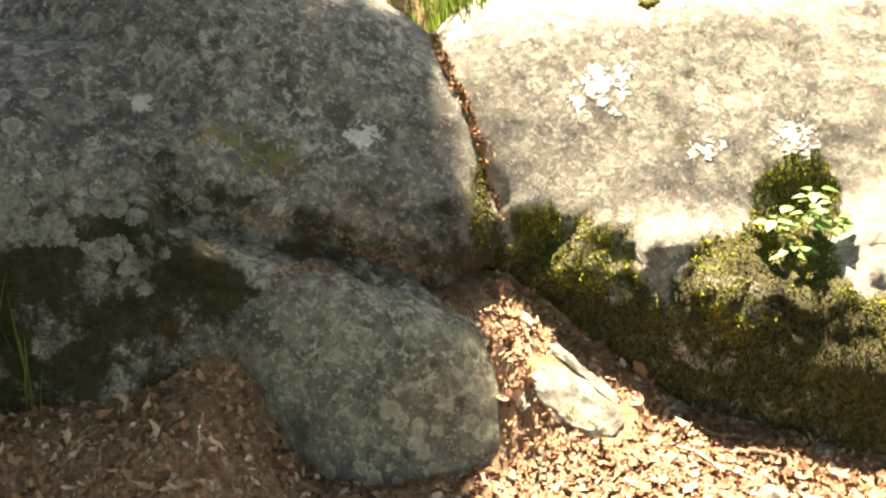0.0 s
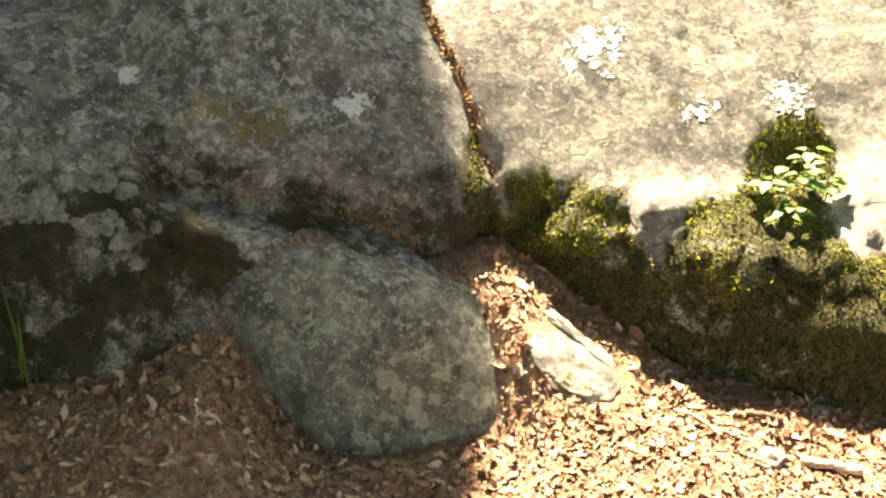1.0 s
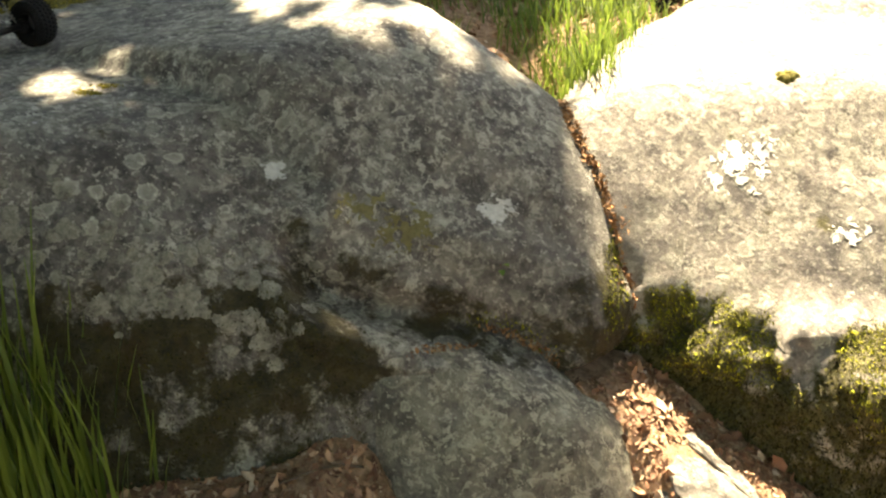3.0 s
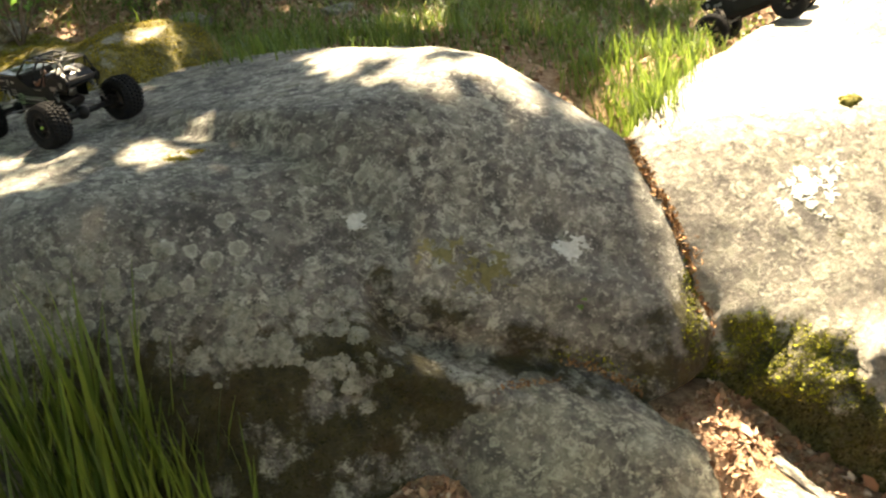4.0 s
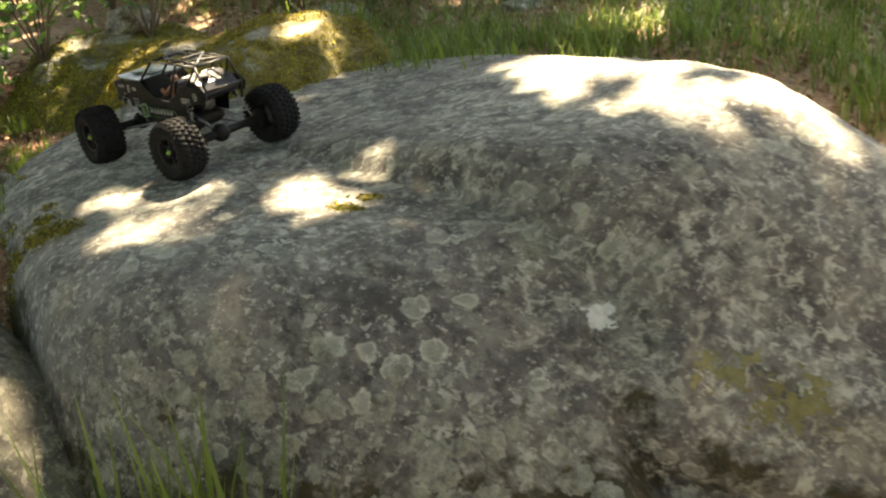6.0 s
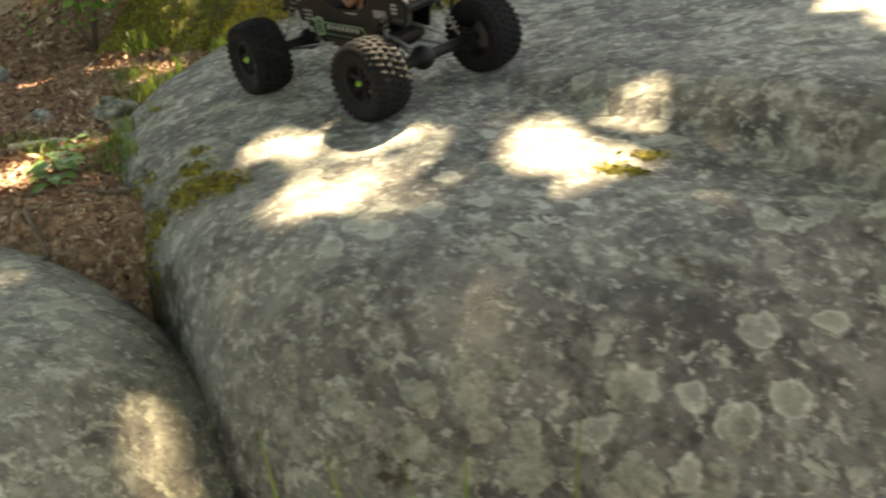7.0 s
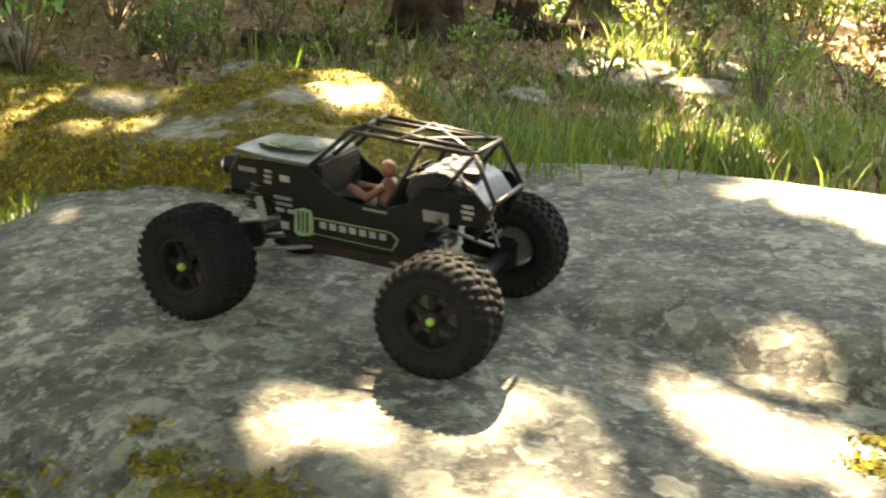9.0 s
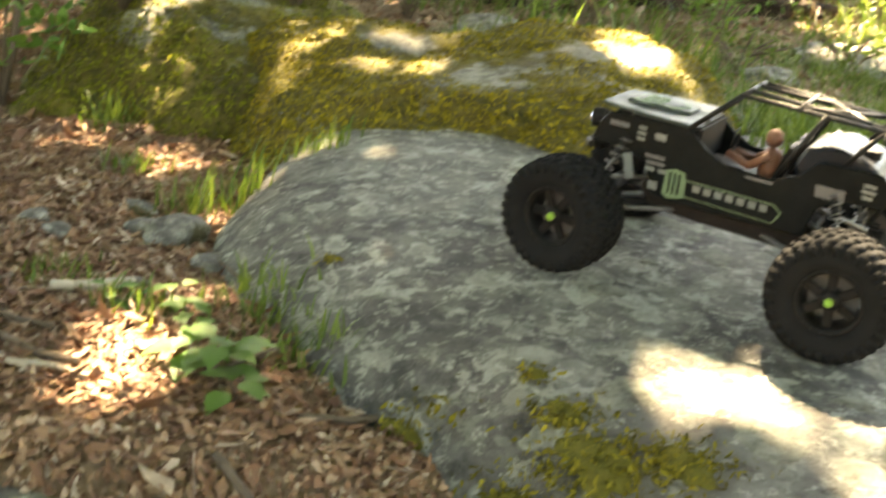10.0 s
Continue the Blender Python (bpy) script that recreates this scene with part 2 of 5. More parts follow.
def ground_mesh():
    near = np.arange(-4.2, 3.2, 0.03)
    xs = np.concatenate([np.array([-60, -40, -25, -15, -10, -7, -5.5, -4.7]), near, np.array([3.6, 4.5, 6, 9, 14, 24, 40, 60])])
    nearer = np.arange(-1.2, 6.2, 0.03)
    ys = np.concatenate([np.array([-60, -40, -20, -10, -5, -3, -2, -1.5]), nearer, np.array([6.6, 7.5, 9, 12, 17, 25, 40, 60])])
    gx, gy = np.meshgrid(xs, ys)
    z = ground_z(gx, np.minimum(gy, 14)).ravel()
    pts = np.stack([gx.ravel(), gy.ravel(), z], 1)
    pts[:, 2] += 0.018 * fbm(pts * (1, 1, 0), 3.0, 4, 0.55, 40)
    nx, ny = len(xs), len(ys)
    faces = [(j * nx + i, j * nx + i + 1, (j + 1) * nx + i + 1, (j + 1) * nx + i) for j in range(ny - 1) for i in range(nx - 1)]
    TREES["ground"] = BVHTree.FromPolygons([tuple(v) for v in pts], faces)
    return tagged(new("ground", mesh_of("ground", pts, faces, SOIL)), "brown forest soil under leaf litter", "ground", kind="structure")


ground_mesh()

MAIN_A = [(0.068, -0.040, 0.997, 0.578), (-0.191, -0.200, 0.961, 0.858), (0.443, -0.515, 0.734, 0.527), (0.216, -0.853, 0.476, 0.700), (0.106, -0.972, 0.209, 0.786), (-0.577, -0.807, 0.127, 1.045),
          (-0.996, -0.026, 0.080, 1.650), (0.230, 0.962, 0.145, 0.930), (0.944, -0.269, 0.191, 0.789), (0, 0, -1, 0.550), (0.372, -0.911, 0.178, 0.666), (0.500, 0.720, 0.480, 0.665)]
MAIN_B = [(-0.098, -0.050, 0.994, 0.699), (0.485, -0.187, 0.854, 0.723), (0.395, -0.692, 0.605, 0.553), (0.094, -0.946, 0.310, 0.442), (0.818, -0.232, 0.526, 0.910), (0.250, 0.945, 0.210, 0.970),
          (0, 0, -1, 0.550), (-0.995, 0, 0.100, 1.590), (-0.278, -0.903, 0.328, 0.387), (0.500, 0.720, 0.480, 0.800), (0.970, -0.240, 0.02, 0.950)]


def near_line(q, pts):
    """The distance of each point to a broken line, and the line's height at the point's x."""
    best = np.full(len(q), 9.0)
    for a, b in zip(pts, pts[1:]):
        a, b = np.array(a), np.array(b)
        t = np.clip(((q - a) @ (b - a)) / ((b - a) @ (b - a)), 0, 1)
        best = np.minimum(best, np.linalg.norm(q - a - t[:, None] * (b - a), axis=1))
    p = np.array(pts)
    return best, np.interp(q[:, 0], p[:, 0], p[:, 2])


GROOVE = [(-0.66, 1.88, 0.70), (-0.60, 1.875, 0.635), (-0.53, 1.855, 0.565), (-0.45, 1.855, 0.520), (-0.36, 1.875, 0.482), (-0.25, 1.90, 0.445), (-0.14, 1.925, 0.405), (-0.03, 1.935, 0.365), (0.05, 1.94, 0.315), (0.08, 2.0, 0.26)]


# the litter lies on the dented floor of the crevice
FLOOR = [tuple(np.array(p) + (np.array((-0.75, 2.25, 0.35)) - p) / np.linalg.norm(np.array((-0.75, 2.25, 0.35)) - p) * 0.055) for p in map(np.array, GROOVE[1:])]
LEDGE_CRACK = [(-0.46, 1.700, 0.462), (-0.40, 1.715, 0.438), (-0.31, 1.738, 0.419), (-0.22, 1.80, 0.408), (-0.15, 1.85, 0.40)]


def main_dents(q):
    """The slanting crevice under the domed part, with a swelling above it and a shelf below."""
    d, gz = near_line(q, GROOVE)
    x, y, z = q.T
    here = step((x + 0.66) / 0.16) * step((0.25 - x) / 0.1)
    a, front = z - gz, (y < 2.2) * step((0.32 - d) / 0.15)
    lower = near_line(q, LEDGE_CRACK)[0]
    return here * front * (-0.082 * np.exp(-((a - 0.012) / 0.032) ** 2) + 0.036 * np.exp(-((a - 0.16) / 0.09) ** 2) + 0.050 * np.exp(-((a + 0.055) / 0.040) ** 2)) - 0.022 * np.exp(-(lower / 0.016) ** 2)


def main_moss_and_shade(q):
    x, y, z = q.T
    # moss at the foot, carried higher to darken the shaded front as well
    low = step((0.86 - z) / 0.5) * step((-0.20 - x) / 0.3) * (y < 1.9) * 1.0 * (0.92 + 0.40 * fbm(q, 4.5, 4, 0.6, 78))
    left = 0.6 * step((-1.62 - x) / 0.12) * step((0.90 - z) / 0.1)
    under = 0.50 * step((0.62 - z) / 0.22) * step((x + 0.75) / 0.3) * (y > 1.8)
    column = 1.0 * np.exp(-(((x - 0.135) / 0.030) ** 2 + ((z - 0.47) / 0.11) ** 2)) * (y < 2.3)
    d, gz = near_line(q, GROOVE)
    band = 0.58 * np.exp(-((z - gz - 0.06) / 0.06) ** 2) * step((x + 0.64) / 0.08) * (y < 2.15)
    return np.maximum(np.maximum(np.maximum(low, left), band), np.maximum(under, column)) + 0.10 * fbm(q, 5, 3, 0.5, 77)


def pale_knob(x, z):
    return np.exp(-(((x - 1.10) / 0.095) ** 2 + ((z - 0.335) / 0.055) ** 2) ** 2)


def right_moss(q):
    x, y, z = q.T
    line = np.interp(x, (0.15, 0.30, 0.48, 0.60, 0.72, 0.80, 0.90, 1.0, 1.06, 1.5), (0.46, 0.43, 0.40, 0.37, 0.38, 0.42, 0.48, 0.47, 0.33, 0.30)) + 0.07 * fbm(q * (1, 1, 0), 7, 4, 0.65, 61)
    torn = 0.28 * fbm(q, 11, 4, 0.6, 62)
    return 0.95 * step((line - z + 0.02) / 0.09) * (1 - pale_knob(x, z)) + torn


def right_dents(q):
    """A hollow where a plant has rooted, a pale knob beside it, and a clumpy mossy lip over an undercut front."""
    x, y, z = q.T
    dent = -0.06 * np.exp(-(((x - 0.91) / 0.10) ** 2 + ((z - 0.37) / 0.07) ** 2))
    lip = 0.045 * np.exp(-((z - 0.37 + 0.08 * x) / 0.07) ** 2) * (y < 2.5) * (0.6 + 1.5 * fbm(q, 8, 4, 0.65, 71))
    clumps = 0.030 * np.abs(fbm(q, 13, 4, 0.6, 73)) * step((0.46 - z) / 0.1) * (y < 2.5)
    return dent + lip * (1 - pale_knob(x, z)) + clumps + 0.05 * pale_knob(x, z) * (y < 2.4)


rock("granite_boulder", "big grey lichen-crusted granite boulder rising from the leaf litter", (-0.75, 2.25, 0.35), [MAIN_A, MAIN_B], 14, 7, 0.012, 0.012, 3, moss=main_moss_and_shade, extra=main_dents)
LOBE = [(0.198, -0.726, 0.659, 0.210), (-0.173, -0.190, 0.966, 0.371), (0.808, -0.303, 0.505, 0.289), (-0.911, -0.406, 0.075, 0.323), (-0.366, -0.920, 0.142, 0.231), (0, 1, 0, 0.320),
        (0, 0, -1, 0.250), (0.377, 0.192, 0.906, 0.248), (0.307, -0.901, 0.306, 0.217)]
rock("low_boulder", "low rounded grey boulder with pale lichen, wedged against the big boulder", (-0.12, 1.78, 0.1), [LOBE], 9, 6, rough=0.010, seed=9, mat=ROCK_LOW,
     moss=lambda q: 0.6 * step((0.10 - q[:, 2]) / 0.2) + 0.2 * fbm(q, 6, 3, 0.5, 5))
RIGHT = [(0.085, -0.628, 0.773, 0.716), (0.162, -0.721, 0.674, 0.610), (-0.320, -0.940, 0.120, 1.14), (-0.948, 0.001, 0.317, 1.26), (0, -0.05, 0.9987, 0.585),
         (0, 0.981, 0.196, 1.706), (0.981, 0, 0.196, 1.510), (0, 0, -1, 0.500), (-0.885, 0.361, 0.295, 1.12)]
FOOT = [(-0.320, -0.940, 0.120, 1.14), (0.10, -0.45, 0.887, 0.43), (-0.948, 0, 0.317, 0.70), (0, 1, 0, 0.5), (1, 0, 0, 1.5), (0, 0, -1, 0.5)]
rock("sunlit_boulder", "broad sunlit pale granite boulder with a mossy front", (1.1, 3.0, 0.3), [RIGHT, FOOT], 20, 7, rough=0.014, seed=21, mat=ROCK_PALE, moss=right_moss, extra=right_dents)
SIDE = [(-0.027, -0.004, 1.000, 0.423), (0.841, -0.138, 0.523, 0.607), (0.362, 0.888, 0.285, 0.513), (-0.905, 0.301, 0.301, 0.585), (0, -0.995, 0.100, 0.468), (0, 0, -1, 0.500)]
rock("side_boulder", "smooth grey-green rounded boulder beside the leaf-filled gap", (-2.1, 1.42, 0.432), [SIDE], 6, 6, rough=0.012, seed=31, mat=ROCK_LOW,
     moss=lambda q: 0.12 + 0.25 * fbm(q, 4, 3, 0.5, 5))


def bare_spots(p):
    """Grey stone showing through the moss along the low boulder's ridge."""
    return sum(np.exp(-((p[:, 0] - x) / a) ** 2 - ((p[:, 1] - y) / b) ** 2) for x, y, a, b in ((-2.23, 3.12, 0.11, 0.05), (-1.79, 3.06, 0.10, 0.08), (-1.90, 2.97, 0.04, 0.04), (-2.05, 2.88, 0.04, 0.03)))


MOSSY = [(-0.080, -0.129, 0.988, 0.215), (-0.033, -0.777, 0.628, 0.355), (0.831, -0.204, 0.517, 0.471), (-0.704, -0.502, 0.503, 0.375), (-0.962, 0.192, 0.192, 0.687), (0, 0.93, 0.36, 0.27), (0, 0, -1, 0.350)]
rock("mossy_boulder", "low boulder covered in golden green moss behind the big boulder", (-2.10, 3.06, 0.905), [MOSSY], 7, 6, rough=0.028, seed=41, mat=ROCK_MOSSY,
     moss=lambda q: 1.12 + 0.5 * fbm(q, 4.5, 4, 0.6, 16) - 1.2 * bare_spots(q + 0.03 * fbm(q, 14, 3, 0.5, 17)[:, None]), extra=lambda q: 0.02 * fbm(q, 9, 3, 0.6, 19))
BANK = [(0.1, -0.2, 0.975, 0.24), (0, -0.85, 0.527, 0.30), (0.8, -0.4, 0.447, 0.28), (-0.8, -0.3, 0.52, 0.36), (0, 0.95, 0.3, 0.35), (0, 0, -1, 0.3)]
rock("mossy_outcrop", "dark rock outcrop overgrown with olive moss beside the path", (-2.62, 3.18, 0.84), [BANK], 6, 5, rough=0.035, seed=43, mat=ROCK_MOSSY,
     moss=lambda q: 0.90 + 0.5 * fbm(q, 4.5, 4, 0.6, 25), extra=lambda q: 0.025 * fbm(q, 9, 3, 0.6, 29))


# ---- model cars ----
def paint(name, colour, rough=0.4, metal=0.0, spec=0.5, coat=0.0, vary=0.25):
    n = Nodes(name, rough, metal, spec)
    n.bsdf.inputs["Coat Weight"].default_value = coat
    worn = n.mix(n.ramp(n.noise(45, 6, 0.7), (0.35, 0.0), (0.7, 1.0)), colour, tuple(min(1, c * (1 + vary) + 0.01 * vary) for c in colour))
    return n.done(worn, n.noise(200, 3), 0.08, 0.001, n.ramp(n.noise(25, 5), (0.3, max(0.05, rough - 0.12)), (0.7, min(1, rough + 0.18))))


HOOD = paint("satin_green_black", (0.030, 0.044, 0.038), 0.42, 0.0, 0.35, 0.05)
PANEL = paint("gloss_black_panel", (0.004, 0.005, 0.005), 0.4, 0.0, 0.10, 0.03)
BAR = paint("cage_black", (0.006, 0.006, 0.006), 0.45, 0.0, 0.2)
SKID = paint("dusty_black", (0.016, 0.013, 0.012), 0.8, 0.0, 0.15)
STEEL = paint("dull_steel", (0.16, 0.16, 0.155), 0.45, 0.8)
LIME = paint("lime_green", (0.16, 0.32, 0.05), 0.45)
GREEN_LINE = paint("sticker_green", (0.10, 0.16, 0.085), 0.5)
PALE = paint("sticker_white", (0.13, 0.14, 0.13), 0.5)
CHROME = paint("lamp_chrome", (0.75, 0.76, 0.78), 0.15, 0.9)
SKIN = paint("doll_tan", (0.10, 0.038, 0.020), 0.6)
TAIL = paint("blue_black_gloss", (0.007, 0.009, 0.013), 0.38, 0.0, 0.22, 0.05)
WHITE = paint("white_shell", (0.62, 0.64, 0.68), 0.25, 0.0, 0.5, 0.5)
GREY = paint("rim_grey", (0.10, 0.10, 0.10), 0.5, 0.2)


def part(name, bm, mat, parent, label="", smooth=False):
    me = bpy.data.meshes.new(name)
    bmesh.ops.recalc_face_normals(bm, faces=bm.faces)
    bm.to_mesh(me)
    bm.free()
    me.materials.append(mat)
    if smooth:
        me.shade_smooth()
    ob = new(name, me)
    ob.parent = parent
    return tagged(ob, label)


def bodied(bm):
    """The body shell's own lengths: a short nose, and a tail that reaches past the rear axle."""
    for v in bm.verts:
        x = v.co.x
        v.co.x = 0.053 + (x - 0.058) * (0.952 if x > 0.058 else 1.09)
        v.co.z -= 0.006
    return bm


def again(ob, parent, m):
    """A copy of a part and its pieces, sharing the meshes."""
    c = copy_thing(ob, m)
    c.parent = parent
    return c


def box(sx, sy, sz, at=(0, 0, 0), bevel=0.0, turn=(0, 0, 0), bm=None):
    made = bmesh.new()
    bmesh.ops.create_cube(made, size=1)
    bmesh.ops.scale(made, vec=(sx, sy, sz), verts=made.verts)
    if bevel:
        bmesh.ops.bevel(made, geom=made.edges[:], offset=bevel, segments=2, affect="EDGES")
    bmesh.ops.transform(made, matrix=pose(*at, *turn), verts=made.verts)
    return made


def add(bm, other):
    me = bpy.data.meshes.new("tmp")
    other.to_mesh(me)
    other.free()
    bm.from_mesh(me)
    bpy.data.meshes.remove(me)
    return bm


def shell(name, bm, mat, parent, label="", smooth=False):
    return part(name, bodied(bm), mat, parent, label, smooth)


def rod(points, r, segments=8, closed=False):
    """A round bar along points, with rounded joints."""
    bm = bmesh.new()
    pts = [Vector(p) for p in points]
    if closed:
        pts.append(pts[0])
    for a, b in zip(pts, pts[1:]):
        d = b - a
        q = d.to_track_quat("Z", "Y").to_matrix().to_4x4()
        bmesh.ops.create_cone(bm, cap_ends=True, segments=segments, radius1=r, radius2=r, depth=d.length, matrix=Matrix.Translation((a + b) / 2) @ q)
    for p in pts[1:-1]:
        bmesh.ops.create_icosphere(bm, subdivisions=1, radius=r * 1.02, matrix=Matrix.Translation(p))
    return bm


def slab(outline, thick, axis="y", at=0.0, bevel=0.0015):
    """A plate cut to an outline of (x, z) or (x, y) pairs."""
    bm = bmesh.new()
    vs = [bm.verts.new((a, at - thick / 2, b) if axis == "y" else (a, b, at - thick / 2)) for a, b in outline]
    face = bm.faces.new(vs)
    got = bmesh.ops.extrude_face_region(bm, geom=[face])
    move = (0, thick, 0) if axis == "y" else (0, 0, thick)
    bmesh.ops.translate(bm, vec=move, verts=[v for v in got["geom"] if isinstance(v, bmesh.types.BMVert)])
    if bevel:
        bmesh.ops.recalc_face_normals(bm, faces=bm.faces)
        bmesh.ops.bevel(bm, geom=bm.edges[:], offset=bevel, segments=1, affect="EDGES")
    return bm


def lathe(profile, segments=48, caps=False):
    """Turned round the y axis from (radius, y) pairs."""
    bm = bmesh.new()
    rings = []
    for r, y in profile:
        rings.append([bm.verts.new((r * math.cos(2 * math.pi * i / segments), y, r * math.sin(2 * math.pi * i / segments))) for i in range(segments)])
    for a, b in zip(rings, rings[1:]):
        for i in range(segments):
            j = (i + 1) % segments
            bm.faces.new((a[i], a[j], b[j], b[i]))
    if caps:
        bm.faces.new(rings[0])
        bm.faces.new(rings[-1])
    return bm


TYRE, WB, TRACK = 0.076, 0.332, 0.294


def tyre_mesh():
    """A fat off-road tyre, 152 mm across: bulging walls, four rows of staggered lugs and side biters."""
    w = 0.037
    prof = [(0.036, -w * 0.72), (0.040, -w * 0.86), (0.052, -w), (0.062, -w * 0.97), (0.0685, -w * 0.82), (0.0705, -w * 0.45), (0.071, 0),
            (0.0705, w * 0.45), (0.0685, w * 0.82), (0.062, w * 0.97), (0.052, w), (0.040, w * 0.86), (0.036, w * 0.72)]
    bm = lathe(prof, 56)
    count = 32
    for i in range(count):
        for row, (y, ly, lx, twist) in enumerate(((-0.0225, 0.016, 0.0100, 14), (-0.0075, 0.012, 0.0088, -24), (0.0075, 0.012, 0.0088, 24), (0.0225, 0.016, 0.0100, -14))):
            a = 360 * (i + (0.5 if row % 2 else 0) + (0.12 if row > 1 else 0)) / count
            drop = 0.002 if abs(y) > 0.02 else 0.0
            lug = box(lx * 0.86, ly, 0.0060, (0, y, 0.0708 - drop), 0.0010, (9 * (1 if y < 0 else -1) if abs(y) > 0.02 else 0, 0, twist))
            bmesh.ops.rotate(lug, cent=(0, 0, 0), matrix=Euler((0, radians(a), 0)).to_matrix(), verts=lug.verts)
            add(bm, lug)
        for s in (-1, 1):
            lug = box(0.007, 0.0035, 0.012, (0, s * 0.0362, 0.0615), 0.0008)
            bmesh.ops.rotate(lug, cent=(0, 0, 0), matrix=Euler((0, radians(360 * (i + 0.25) / count), 0)).to_matrix(), verts=lug.verts)
            add(bm, lug)
    return bm


def rim_mesh():
    out = 0.030
    bm = lathe([(0.0375, -0.027), (0.0395, -0.026), (0.0395, 0.026), (0.0375, out), (0.034, out), (0.032, out - 0.004), (0.031, 0.008), (0.031, -0.02), (0.0375, -0.027)], 40)
    add(bm, lathe([(0.0001, 0.026), (0.010, 0.026), (0.0125, 0.021), (0.0125, 0.004), (0.0001, 0.004)], 24))
    for i in range(20):
        a = 2 * math.pi * i / 20
        bmesh.ops.create_cone(bm, cap_ends=True, segments=6, radius1=0.0013, radius2=0.0011, depth=0.002,
                              matrix=pose(0.0358 * math.cos(a), out + 0.0008, 0.0358 * math.sin(a), 90))
    return bm


def wheel(parent, at, turn, face_mat):
    tyre = part("wheel", tyre_mesh(), RUBBER, parent, "black lugged off-road tyre with dusty walls", True)
    tyre.matrix_basis = pose(*at, 0, 0, turn)
    part("rim", rim_mesh(), BLACK, tyre, "black beadlock rim", True)
    for i in range(6):
        bm = box(0.022, 0.006, 0.0105, (0.021, 0.018, 0), 0.0015)
        bmesh.ops.rotate(bm, cent=(0, 0, 0), matrix=Euler((0, radians(60 * i), 0)).to_matrix(), verts=bm.verts)
        part("spoke", bm, BLACK, tyre)
    part("brake_disc", lathe([(0.0001, 0.0045), (0.027, 0.0045), (0.027, 0.002), (0.0001, 0.002)], 24), face_mat, tyre, "pale grey inner disc")
    part("hub_cap", add(lathe([(0.0001, 0.0315), (0.004, 0.0315), (0.0052, 0.030), (0.0052, 0.026), (0.0001, 0.026)], 6), box(0.003, 0.004, 0.003, (0, 0.0325, 0))), LIME, tyre, "lime green wheel nut")
    return tyre


def shock(parent, a, b):
    a, b = Vector(a), Vector(b)
    mid = a.lerp(b, 0.45)
    s = part("shock_absorber", rod((a, mid), 0.0055, 10), BLACK, parent, "coil-over shock with steel shaft")
    part("shaft", rod((mid, b), 0.0018), STEEL, s)
    d = b - a
    side = d.orthogonal().normalized()
    other = d.normalized().cross(side)
    turns, n = 7, 84
    pts = [a + d * (0.18 + 0.7 * i / n) + 0.0078 * (side * math.cos(2 * math.pi * turns * i / n) + other * math.sin(2 * math.pi * turns * i / n)) for i in range(n + 1)]
    bm = bmesh.new()
    for p, q in zip(pts, pts[1:]):
        dd = q - p
        bmesh.ops.create_cone(bm, cap_ends=False, segments=5, radius1=0.0011, radius2=0.0011, depth=dd.length * 1.1, matrix=Matrix.Translation((p + q) / 2) @ dd.to_track_quat("Z", "Y").to_matrix().to_4x4())
    part("spring", bm, STEEL, s)


